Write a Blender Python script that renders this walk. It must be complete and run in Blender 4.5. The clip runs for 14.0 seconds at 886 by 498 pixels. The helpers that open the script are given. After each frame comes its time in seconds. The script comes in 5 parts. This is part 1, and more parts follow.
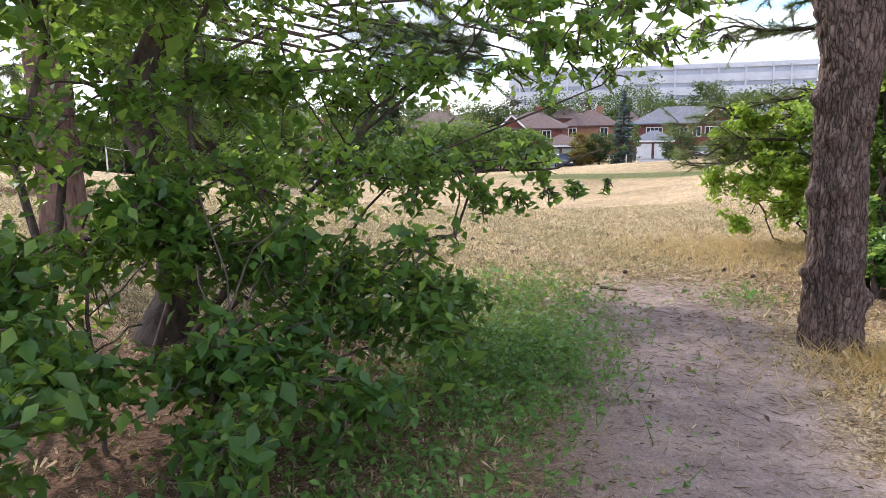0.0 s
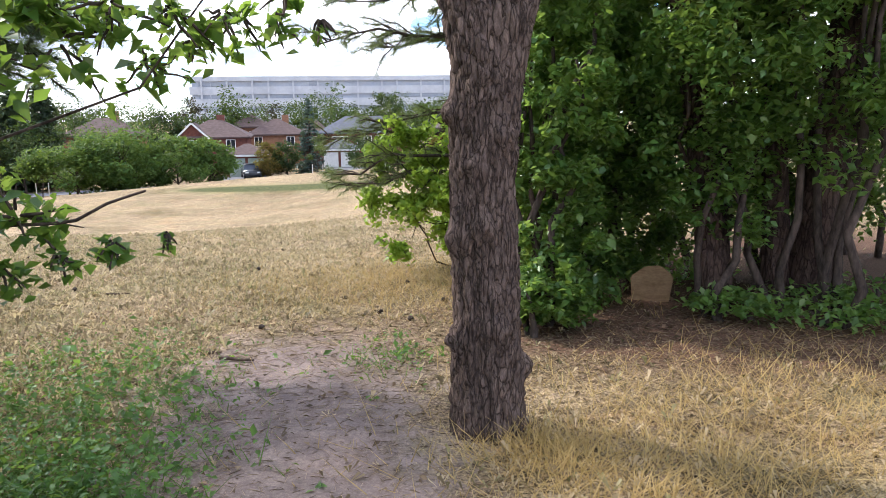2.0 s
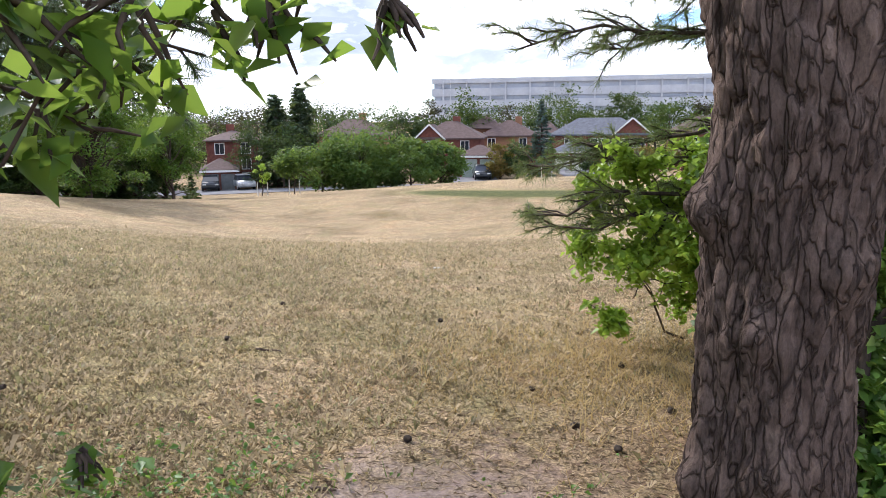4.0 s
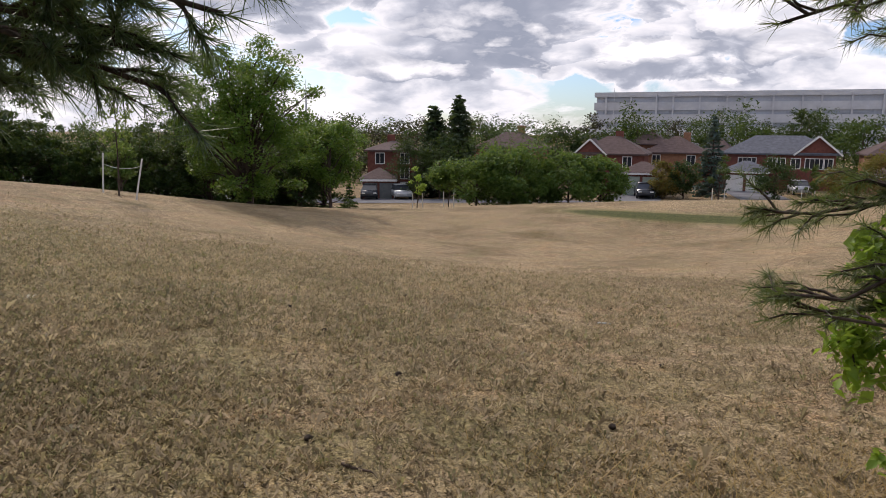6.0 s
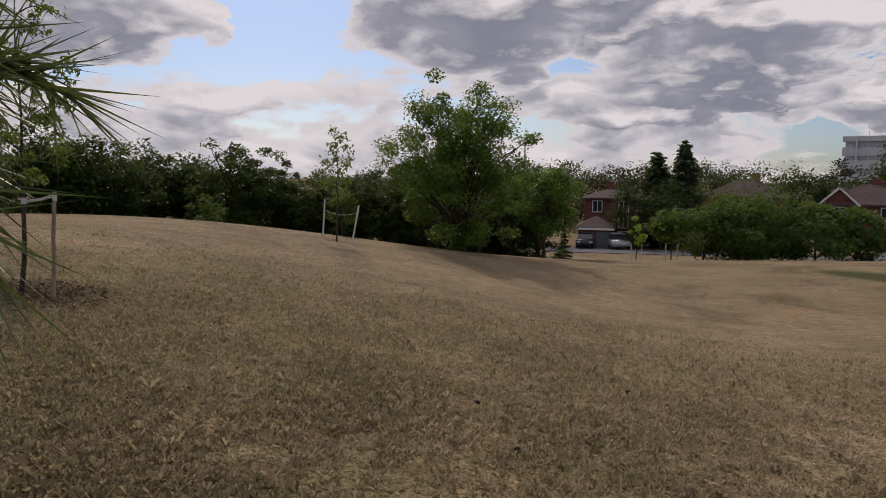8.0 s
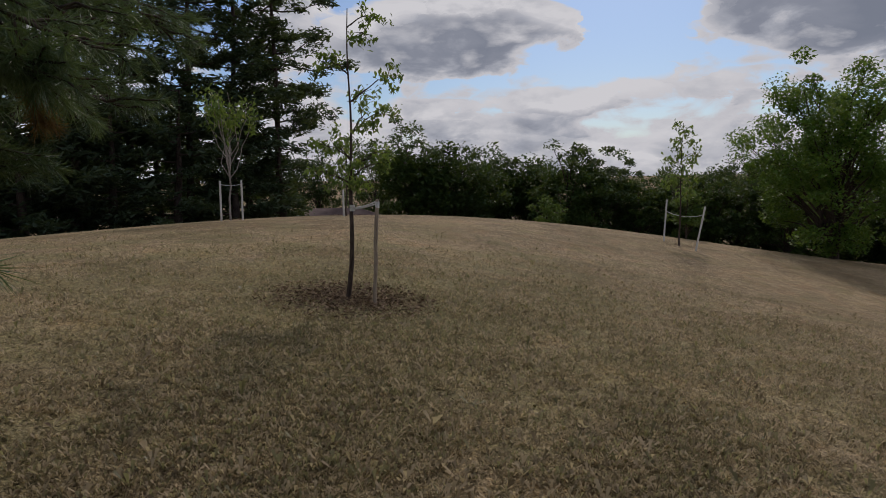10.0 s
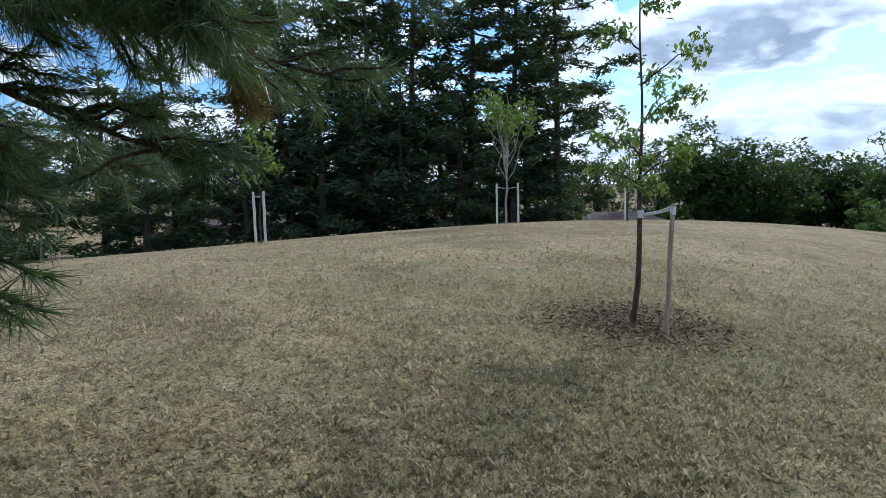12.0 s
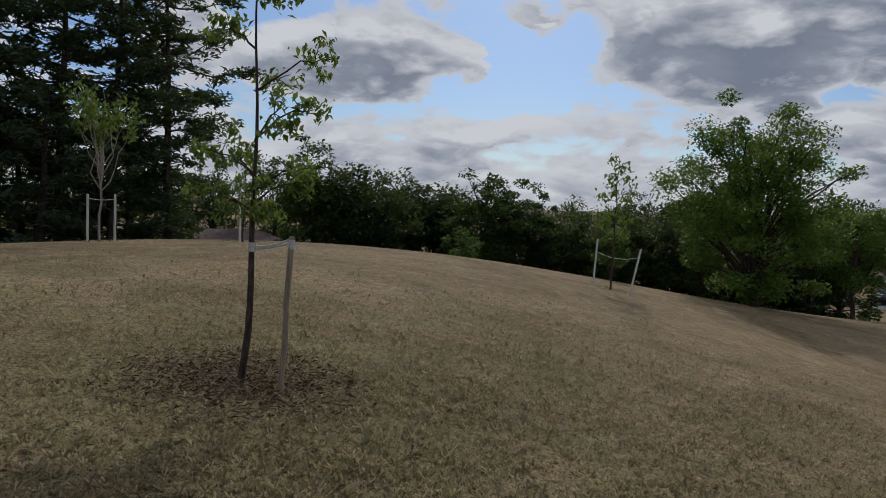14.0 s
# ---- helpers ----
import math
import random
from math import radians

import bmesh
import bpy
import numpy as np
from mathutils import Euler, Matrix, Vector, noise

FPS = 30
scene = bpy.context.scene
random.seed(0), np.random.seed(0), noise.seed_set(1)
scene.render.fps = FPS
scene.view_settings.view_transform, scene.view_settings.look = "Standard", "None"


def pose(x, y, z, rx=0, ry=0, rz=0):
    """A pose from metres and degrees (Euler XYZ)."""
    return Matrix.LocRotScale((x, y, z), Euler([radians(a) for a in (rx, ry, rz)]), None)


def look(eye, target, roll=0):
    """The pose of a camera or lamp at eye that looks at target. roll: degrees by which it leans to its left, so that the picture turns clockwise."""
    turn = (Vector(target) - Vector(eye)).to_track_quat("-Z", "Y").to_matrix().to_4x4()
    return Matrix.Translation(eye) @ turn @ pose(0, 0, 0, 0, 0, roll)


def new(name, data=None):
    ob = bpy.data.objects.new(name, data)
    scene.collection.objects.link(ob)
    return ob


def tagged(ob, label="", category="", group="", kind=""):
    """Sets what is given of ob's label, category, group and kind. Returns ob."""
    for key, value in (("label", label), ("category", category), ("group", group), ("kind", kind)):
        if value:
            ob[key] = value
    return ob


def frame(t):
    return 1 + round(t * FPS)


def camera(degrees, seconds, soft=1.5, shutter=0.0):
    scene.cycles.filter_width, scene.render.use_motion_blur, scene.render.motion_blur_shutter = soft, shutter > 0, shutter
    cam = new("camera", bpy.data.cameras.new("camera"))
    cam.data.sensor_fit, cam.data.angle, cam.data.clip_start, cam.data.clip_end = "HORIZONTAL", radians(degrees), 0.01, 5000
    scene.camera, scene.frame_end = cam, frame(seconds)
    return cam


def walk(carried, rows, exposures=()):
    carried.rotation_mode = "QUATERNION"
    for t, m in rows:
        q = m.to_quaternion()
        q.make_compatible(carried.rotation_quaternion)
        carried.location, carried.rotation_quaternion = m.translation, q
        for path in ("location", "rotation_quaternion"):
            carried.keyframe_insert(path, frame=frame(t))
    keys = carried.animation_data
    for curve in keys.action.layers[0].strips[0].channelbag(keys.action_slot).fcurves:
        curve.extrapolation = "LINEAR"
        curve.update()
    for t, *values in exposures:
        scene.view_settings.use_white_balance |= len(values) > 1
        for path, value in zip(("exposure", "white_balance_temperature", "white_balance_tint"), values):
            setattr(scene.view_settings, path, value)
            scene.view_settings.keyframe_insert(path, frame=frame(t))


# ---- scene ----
cam = camera(63.0, 14.0, soft=0.9)
PATH = [
    (0, (1.331, -0.877, 1.251), (0.701, 0.985, 0.879), -1.5),
    (0.5, (1.372, -0.559, 1.302), (1.215, 1.413, 1.008), -2.2),
    (1, (1.387, -0.219, 1.296), (1.539, 1.759, 1.042), -1.9),
    (1.5, (1.541, 0.123, 1.283), (1.744, 2.081, 0.931), -1.4),
    (2, (1.672, 0.538, 1.27), (1.854, 2.495, 0.904), -0.8),
    (2.5, (1.747, 0.97, 1.33), (1.847, 2.932, 0.955), -0.3),
    (3, (1.895, 1.335, 1.374), (1.771, 3.297, 1.009), 0.0),
    (3.5, (1.881, 1.751, 1.394), (1.582, 3.698, 1.049), 0.1),
    (3.7, (1.859, 1.913, 1.432), (1.502, 3.85, 1.083), -0.3),
    (5.8, (1.318, 3.746, 1.444), (0.514, 5.545, 1.101), 0.4),
    (6, (1.252, 3.897, 1.448), (0.416, 5.685, 1.126), 0.4),
    (6.5, (1.103, 4.221, 1.464), (0.179, 5.973, 1.189), 0.5),
    (7, (0.885, 4.6, 1.485), (-0.135, 6.302, 1.232), 0.8),
    (7.5, (0.65, 4.995, 1.481), (-0.505, 6.611, 1.25), 0.7),
    (8, (0.386, 5.318, 1.474), (-0.947, 6.796, 1.274), 0.5),
    (8.5, (0.109, 5.685, 1.477), (-1.421, 6.96, 1.302), 0.1),
    (8.7, (0.009, 5.799, 1.474), (-1.586, 6.99, 1.276), -0.2),
    (10.8, (-0.749, 6.209, 1.524), (-2.701, 6.619, 1.374), -0.5),
    (11, (-0.896, 6.224, 1.524), (-2.865, 6.544, 1.381), -0.5),
    (11.5, (-1.247, 6.317, 1.513), (-3.24, 6.388, 1.368), -1.0),
    (12, (-1.656, 6.388, 1.48), (-3.647, 6.361, 1.302), -1.3),
    (12.5, (-1.944, 6.42, 1.489), (-3.931, 6.506, 1.276), -0.9),
    (13, (-2.321, 6.526, 1.503), (-4.282, 6.847, 1.278), -0.1),
    (13.5, (-2.593, 6.586, 1.517), (-4.492, 7.179, 1.316), 1.1),
    (14, (-2.83, 6.728, 1.548), (-4.576, 7.695, 1.422), 2.1),
]
EXPOSURE = [(0, 1.74, 5950, 16), (0.5, 1.55, 5950, 16), (1.5, 1.6, 5850, 13), (3.7, 1.45, 5850, 14), (5.8, 0.34, 6250, 17), (6.5, 0.1, 6550, 19), (7.5, -0.1, 6600, 20), (8.5, -0.7, 6500, 20), (10.8, -0.58, 6000, 12),
            (11.3, -0.2, 5750, 10), (12.0, 0.38, 5100, 4), (12.5, 0.43, 4950, 4), (13.0, 0.02, 5150, 0), (13.5, -0.35, 5700, 6), (14, -0.7, 5950, 11)]
walk(cam, [(t, look(eye, target, roll)) for t, eye, target, roll in PATH], EXPOSURE)

# ---- light ----
SUN_AZ, SUN_EL = 55.0, 37.0      # degrees to the left of +y, and up
sun_dir = Vector((-math.sin(radians(SUN_AZ)) * math.cos(radians(SUN_EL)), math.cos(radians(SUN_AZ)) * math.cos(radians(SUN_EL)), math.sin(radians(SUN_EL))))
sun = new("sun", bpy.data.lights.new("sun", "SUN"))
sun.data.energy, sun.data.angle, sun.data.color = 2.1, radians(2.6), (1.0, 0.90, 0.76)
sun.matrix_world = look(sun_dir * 60, (0, 0, 0))


def node(nt, kind, **kw):
    n = nt.nodes.new(kind)
    for k, v in kw.items():
        if k in n.inputs:
            n.inputs[k].default_value = v
    return n


def ramp(nt, src, stops):
    r = nt.nodes.new("ShaderNodeValToRGB")
    while len(r.color_ramp.elements) < len(stops):
        r.color_ramp.elements.new(0.5)
    for e, (p, c) in zip(r.color_ramp.elements, stops):
        e.position, e.color = p, (*c, 1) if len(c) == 3 else c
    nt.links.new(src, r.inputs[0])
    return r.outputs[0]


def noise_tex(nt, vec, scale, detail=4.0, rough=0.55, dist=0.0):
    n = nt.nodes.new("ShaderNodeTexNoise")
    n.inputs["Scale"].default_value, n.inputs["Detail"].default_value = scale, detail
    n.inputs["Roughness"].default_value, n.inputs["Distortion"].default_value = rough, dist
    if vec is not None:
        nt.links.new(vec, n.inputs["Vector"])
    return n.outputs["Fac"]


def mix(nt, fac, a, b, how="MIX"):
    m = nt.nodes.new("ShaderNodeMix")
    m.data_type, m.blend_type = "RGBA", how
    for sock, val in ((m.inputs[0], fac), (m.inputs[6], a), (m.inputs[7], b)):
        if isinstance(val, (int, float)):
            sock.default_value = val
        elif isinstance(val, tuple):
            sock.default_value = (*val, 1)
        else:
            nt.links.new(val, sock)
    return m.outputs[2]


def maths(nt, op, a, b=None):
    m = nt.nodes.new("ShaderNodeMath")
    m.operation = op
    for sock, val in ((m.inputs[0], a), (m.inputs[1], b)):
        if val is None:
            continue
        if isinstance(val, (int, float)):
            sock.default_value = val
        else:
            nt.links.new(val, sock)
    return m.outputs[0]


# cumulus banks and clear gaps: degrees to the left of +y and up, half widths, weight
CLOUDS = [(67, 10.6, 11.5, 3.3, 0.17), (37, 12.4, 13, 4.8, 0.17), (19, 9.8, 12, 3.4, 0.25), (27, 6.0, 11, 2.0, 0.17), (12, 5.4, 10, 1.6, 0.15), (60, 5.6, 6, 1.2, 0.08), (46, 6.2, 5, 1.3, 0.09),
          (70, 5.2, 5, 1.0, 0.07), (4, 7.0, 8, 2.0, 0.10), (53.5, 11.5, 3.6, 4.4, -0.16), (75, 15, 5, 3.0, -0.12), (45, 9.3, 4.0, 1.2, -0.04), (12, 13.0, 5, 2.0, -0.05)]


def sky_world():
    """A summer sky with cumulus: thin white rims, grey shaded bodies and blue gaps."""
    w = bpy.data.worlds.new("sky")
    scene.world = w
    w.use_nodes = True
    nt = w.node_tree
    bg = nt.nodes["Background"]
    sky = nt.nodes.new("ShaderNodeTexSky")
    sky.sky_type, sky.sun_disc = "NISHITA", False
    sky.sun_elevation, sky.sun_rotation = radians(SUN_EL), radians(-SUN_AZ)
    tc = nt.nodes.new("ShaderNodeTexCoord")
    sep = nt.nodes.new("ShaderNodeSeparateXYZ")
    nt.links.new(tc.outputs["Generated"], sep.inputs[0])
    az = maths(nt, "MULTIPLY", maths(nt, "ARCTAN2", maths(nt, "MULTIPLY", sep.outputs[0], -1.0), sep.outputs[1]), 57.2958)
    el = maths(nt, "MULTIPLY", maths(nt, "ARCSINE", sep.outputs[2]), 57.2958)

    def density(lift):
        p = nt.nodes.new("ShaderNodeCombineXYZ")
        up = maths(nt, "ADD", sep.outputs[2], lift)
        nt.links.new(sep.outputs[0], p.inputs[0])
        nt.links.new(sep.outputs[1], p.inputs[1])
        nt.links.new(maths(nt, "MULTIPLY", up, 2.3), p.inputs[2])
        big = noise_tex(nt, p.outputs[0], 4.6, 3.0, 0.5, 0.2)
        fine = noise_tex(nt, p.outputs[0], 11.0, 8.0, 0.54, 0.25)
        wob = maths(nt, "MULTIPLY", maths(nt, "SUBTRACT", fine, 0.5), 9.0)
        wide = maths(nt, "MULTIPLY", maths(nt, "SUBTRACT", big, 0.5), 10.0)
        a = maths(nt, "ADD", az, maths(nt, "ADD", wob, wide))
        e = maths(nt, "ADD", maths(nt, "ADD", el, lift * 57.3), maths(nt, "MULTIPLY", wob, 0.4))
        t = maths(nt, "ADD", maths(nt, "MULTIPLY", big, 0.50), maths(nt, "MULTIPLY", fine, 0.50))
        for ca, ce, ra, re, k in CLOUDS:
            u = maths(nt, "POWER", maths(nt, "DIVIDE", maths(nt, "SUBTRACT", a, ca), ra), 2.0)
            v = maths(nt, "POWER", maths(nt, "DIVIDE", maths(nt, "SUBTRACT", e, ce), re), 2.0)
            near = maths(nt, "MAXIMUM", maths(nt, "SUBTRACT", 1.0, maths(nt, "ADD", u, v)), 0.0)
            t = maths(nt, "ADD", t, maths(nt, "MULTIPLY", maths(nt, "SQRT", near), k))
        return t

    t, above = density(0.0), density(0.028)
    low = maths(nt, "MULTIPLY", maths(nt, "MAXIMUM", maths(nt, "SUBTRACT", 7.0, el), 0.0), 0.009)
    t = maths(nt, "ADD", t, low)
    cover = ramp(nt, t, [(0.46, (0, 0, 0)), (0.515, (1, 1, 1))])
    body = ramp(nt, t, [(0.47, (8.8, 8.7, 8.6)), (0.53, (8.2, 8.1, 8.1)), (0.58, (5.6, 5.8, 6.2)), (0.635, (3.7, 3.95, 4.5)), (0.74, (2.9, 3.2, 3.8))])
    edge = maths(nt, "MULTIPLY", maths(nt, "SUBTRACT", maths(nt, "SUBTRACT", t, above), 0.004), 6.0)
    lit = ramp(nt, edge, [(0.0, (0, 0, 0)), (0.9, (1, 1, 1))])
    body = mix(nt, lit, body, (9.6, 9.45, 9.25))
    blue = mix(nt, 1.0, sky.outputs[0], (0.66, 0.83, 1.06), "MULTIPLY")
    nt.links.new(mix(nt, cover, blue, body), bg.inputs[0])
    bg.inputs[1].default_value = 0.10


sky_world()

# ---- materials ----
MATS = {}


def material(name, base, rough=0.8, metal=0.0, spec=0.3):
    m = bpy.data.materials.new(name)
    m.use_nodes = True
    nt = m.node_tree
    b = nt.nodes["Principled BSDF"]
    b.inputs["Roughness"].default_value, b.inputs["Metallic"].default_value = rough, metal
    b.inputs["Specular IOR Level"].default_value = spec
    b.inputs["Base Color"].default_value = (*base, 1)
    MATS[name] = m
    return m, nt, b


def coords(nt, scale=(1, 1, 1), kind="Object"):
    tc = nt.nodes.new("ShaderNodeTexCoord")
    mp = nt.nodes.new("ShaderNodeMapping")
    mp.inputs["Scale"].default_value = scale
    nt.links.new(tc.outputs[kind], mp.inputs["Vector"])
    return mp.outputs[0]


def bump(nt, b, src, strength, distance=0.02):
    n = nt.nodes.new("ShaderNodeBump")
    n.inputs["Strength"].default_value, n.inputs["Distance"].default_value = strength, distance
    nt.links.new(src, n.inputs["Height"])
    nt.links.new(n.outputs[0], b.inputs["Normal"])


def mottled(name, dark, light, scale=6.0, rough=0.8, bumps=0.3, stretch=(1, 1, 1), fine=5.0, spec=0.3, metal=0.0, distance=0.01):
    """A surface of two tones with coarse and fine variation and a fine relief."""
    m, nt, b = material(name, dark, rough, metal, spec)
    v = coords(nt, stretch)
    a, f = noise_tex(nt, v, scale), noise_tex(nt, v, scale * fine, 5.0, 0.65)
    t = maths(nt, "ADD", maths(nt, "MULTIPLY", a, 0.55), maths(nt, "MULTIPLY", f, 0.45))
    nt.links.new(ramp(nt, t, [(0.36, dark), (0.64, light)]), b.inputs["Base Color"])
    if bumps:
        bump(nt, b, t, bumps, distance)
    return m


def leafy(name, dark, light, translucent=0.35, rough=0.5, spec=0.35, accent=None, glow=(0.42, 0.55, 0.07)):
    """Leaves: each one has its own tone, and lets light through."""
    m, nt, b = material(name, dark, rough, 0.0, spec)
    g = nt.nodes.new("ShaderNodeNewGeometry")
    stops = [(0.0, dark), (0.8, light), (1.0, accent or light)]
    col = ramp(nt, g.outputs["Random Per Island"], stops)
    n = noise_tex(nt, coords(nt), 0.9, 3.0)
    col = mix(nt, maths(nt, "MULTIPLY", n, 0.6), col, dark)
    nt.links.new(col, b.inputs["Base Color"])
    tr = nt.nodes.new("ShaderNodeBsdfTranslucent")
    nt.links.new(mix(nt, 0.45, col, glow), tr.inputs[0])
    ms = nt.nodes.new("ShaderNodeMixShader")
    ms.inputs[0].default_value = translucent
    nt.links.new(b.outputs[0], ms.inputs[1])
    nt.links.new(tr.outputs[0], ms.inputs[2])
    nt.links.new(ms.outputs[0], nt.nodes["Material Output"].inputs[0])
    return m


def plated(name, deep, dark, light, scale=13.0):
    """Bark in rough upright plates with deep dark cracks between them."""
    m, nt, b = material(name, dark, 0.95, 0.0, 0.1)
    v = coords(nt, (1, 1, 0.27))
    nz = nt.nodes.new("ShaderNodeTexNoise")
    nz.inputs["Scale"].default_value, nz.inputs["Detail"].default_value = 16.0, 4.0
    nt.links.new(v, nz.inputs["Vector"])
    sc = nt.nodes.new("ShaderNodeVectorMath")
    sc.operation = "SCALE"
    sc.inputs["Scale"].default_value = 0.075
    nt.links.new(nz.outputs["Color"], sc.inputs[0])
    wob = nt.nodes.new("ShaderNodeVectorMath")
    wob.operation = "ADD"
    nt.links.new(v, wob.inputs[0])
    nt.links.new(sc.outputs[0], wob.inputs[1])
    vo = nt.nodes.new("ShaderNodeTexVoronoi")
    vo.feature = "DISTANCE_TO_EDGE"
    vo.inputs["Scale"].default_value = scale
    nt.links.new(wob.outputs[0], vo.inputs["Vector"])
    cell = nt.nodes.new("ShaderNodeTexVoronoi")
    cell.inputs["Scale"].default_value = scale
    nt.links.new(wob.outputs[0], cell.inputs["Vector"])
    crack = ramp(nt, vo.outputs["Distance"], [(0.0, (0.3, 0.3, 0.3)), (0.09, (0.85, 0.85, 0.85)), (0.3, (1, 1, 1))])
    fine = noise_tex(nt, coords(nt, (1, 1, 0.5)), 90.0, 6.0, 0.75)
    flake = noise_tex(nt, coords(nt, (1, 1, 0.3)), 34.0, 5.0, 0.7, 0.6)
    coarse = noise_tex(nt, coords(nt, (1, 1, 0.6)), 5.0, 4.0)
    t = maths(nt, "ADD", maths(nt, "MULTIPLY", fine, 0.3), maths(nt, "ADD", maths(nt, "MULTIPLY", flake, 0.45), maths(nt, "MULTIPLY", coarse, 0.25)))
    tone = ramp(nt, t, [(0.38, dark), (0.52, tuple((a + c) / 2 for a, c in zip(dark, light))), (0.64, light)])
    own = ramp(nt, cell.outputs["Color"], [(0.15, (0.85, 0.84, 0.84)), (0.85, (1.12, 1.1, 1.07))])
    tone = mix(nt, 1.0, tone, own, "MULTIPLY")
    nt.links.new(mix(nt, crack, deep, tone), b.inputs["Base Color"])
    relief = maths(nt, "ADD", maths(nt, "MULTIPLY", crack, 0.8), maths(nt, "MULTIPLY", flake, 0.6))
    bump(nt, b, maths(nt, "ADD", relief, maths(nt, "MULTIPLY", fine, 0.4)), 1.0, 0.016)
    return m


bark_pine = plated("bark_pine", (0.034, 0.025, 0.022), (0.05, 0.037, 0.033), (0.27, 0.20, 0.17), 40.0)
bark_cedar = plated("bark_cedar", (0.02, 0.014, 0.012), (0.05, 0.033, 0.028), (0.17, 0.115, 0.095), 26.0)
bark_dark = mottled("bark_dark", (0.03, 0.024, 0.02), (0.12, 0.09, 0.075), 10.0, 0.95, 0.6, (1, 1, 0.3), 4.0, 0.1)
bark_red = mottled("bark_red", (0.06, 0.035, 0.03), (0.21, 0.135, 0.11), 8.0, 0.95, 0.8, (1, 1, 0.2), 4.0, 0.1, 0.0, 0.02)
bark_pale = mottled("bark_pale", (0.16, 0.14, 0.12), (0.42, 0.38, 0.34), 20.0, 0.9, 0.3, (1, 1, 0.4))
stake_wood = mottled("stake_wood", (0.18, 0.14, 0.10), (0.42, 0.35, 0.27), 30.0, 0.9, 0.3, (1, 1, 0.08))
stake_white = mottled("stake_white", (0.42, 0.40, 0.37), (0.68, 0.66, 0.62), 25.0, 0.85, 0.2, (1, 1, 0.1))
strap_mat = mottled("strap", (0.45, 0.45, 0.43), (0.7, 0.7, 0.68), 40.0, 0.7, 0.0)
leaf_shrub = leafy("leaf_shrub", (0.022, 0.075, 0.016), (0.12, 0.27, 0.04), 0.58, 0.4, 0.5, (0.36, 0.48, 0.09))
# undergrowth leaves: leaf_shrub made darker, the shade down there is in the colour
leaf_under_shaded = leafy("leaf_under_shaded", (0.018, 0.06, 0.014), (0.08, 0.19, 0.035), 0.5, 0.42, 0.45, (0.22, 0.34, 0.06))
leaf_hedge = leafy("leaf_hedge", (0.036, 0.10, 0.024), (0.19, 0.33, 0.07), 0.5, 0.4, 0.5, (0.28, 0.35, 0.13))
leaf_yellow = leafy("leaf_yellow", (0.16, 0.28, 0.025), (0.42, 0.56, 0.07), 0.5, 0.45, 0.4)
leaf_maple = leafy("leaf_maple", (0.036, 0.10, 0.016), (0.11, 0.215, 0.03), 0.36, 0.5, 0.3, (0.22, 0.30, 0.05))
leaf_sapling = leafy("leaf_sapling", (0.045, 0.09, 0.022), (0.16, 0.24, 0.06), 0.4, 0.5, 0.3, (0.27, 0.27, 0.08))
leaf_far = leafy("leaf_far", (0.016, 0.040, 0.011), (0.055, 0.10, 0.024), 0.2, 0.6, 0.2, (0.10, 0.14, 0.045))
leaf_bush = leafy("leaf_bush", (0.032, 0.078, 0.02), (0.10, 0.175, 0.04), 0.3, 0.6, 0.2, (0.15, 0.20, 0.06))
leaf_dark = leafy("leaf_dark", (0.014, 0.032, 0.014), (0.04, 0.075, 0.026), 0.18, 0.6, 0.2)
leaf_purple = leafy("leaf_purple", (0.02, 0.012, 0.016), (0.05, 0.03, 0.032), 0.15, 0.6, 0.2)
leaf_autumn = leafy("leaf_autumn", (0.09, 0.06, 0.02), (0.24, 0.13, 0.04), 0.3, 0.6, 0.2)
leaf_blue = leafy("leaf_blue", (0.04, 0.07, 0.07), (0.11, 0.16, 0.15), 0.1, 0.6, 0.2)
needle_green = leafy("needle_green", (0.028, 0.062, 0.028), (0.12, 0.18, 0.075), 0.2, 0.4, 0.5, (0.20, 0.24, 0.12))
needle_pale = leafy("needle_pale", (0.05, 0.08, 0.03), (0.16, 0.19, 0.08), 0.25, 0.5, 0.35, (0.25, 0.22, 0.11))
needle_dark = leafy("needle_dark", (0.026, 0.045, 0.028), (0.07, 0.10, 0.058), 0.16, 0.6, 0.2)
needle_dead = leafy("needle_dead", (0.10, 0.04, 0.02), (0.24, 0.11, 0.05), 0.2, 0.7, 0.2)
blade_dry = leafy("blade_dry", (0.095, 0.069, 0.044), (0.76, 0.60, 0.39), 0.4, 0.8, 0.1, (0.66, 0.53, 0.34), (0.56, 0.50, 0.23))
blade_green = leafy("blade_green", (0.085, 0.075, 0.034), (0.40, 0.36, 0.18), 0.4, 0.5, 0.3, None, (0.48, 0.45, 0.18))
leaf_weed = leafy("leaf_weed", (0.03, 0.085, 0.02), (0.12, 0.25, 0.05), 0.4, 0.5, 0.3)
blade_straw = leafy("blade_straw", (0.36, 0.25, 0.09), (0.60, 0.45, 0.20), 0.3, 0.7, 0.2, None, (0.6, 0.46, 0.22))
brick_red = mottled("brick_red", (0.12, 0.042, 0.034), (0.21, 0.082, 0.06), 3.0, 0.9, 0.2)
brick_brown = mottled("brick_brown", (0.20, 0.10, 0.06), (0.33, 0.17, 0.10), 3.0, 0.9, 0.2)
roof_brown = mottled("roof_brown", (0.07, 0.045, 0.042), (0.13, 0.09, 0.082), 2.5, 0.9, 0.3)
roof_grey = mottled("roof_grey", (0.075, 0.08, 0.095), (0.15, 0.155, 0.18), 2.5, 0.9, 0.3)
trim_white = mottled("trim_white", (0.62, 0.61, 0.58), (0.8, 0.79, 0.76), 4.0, 0.6, 0.1)
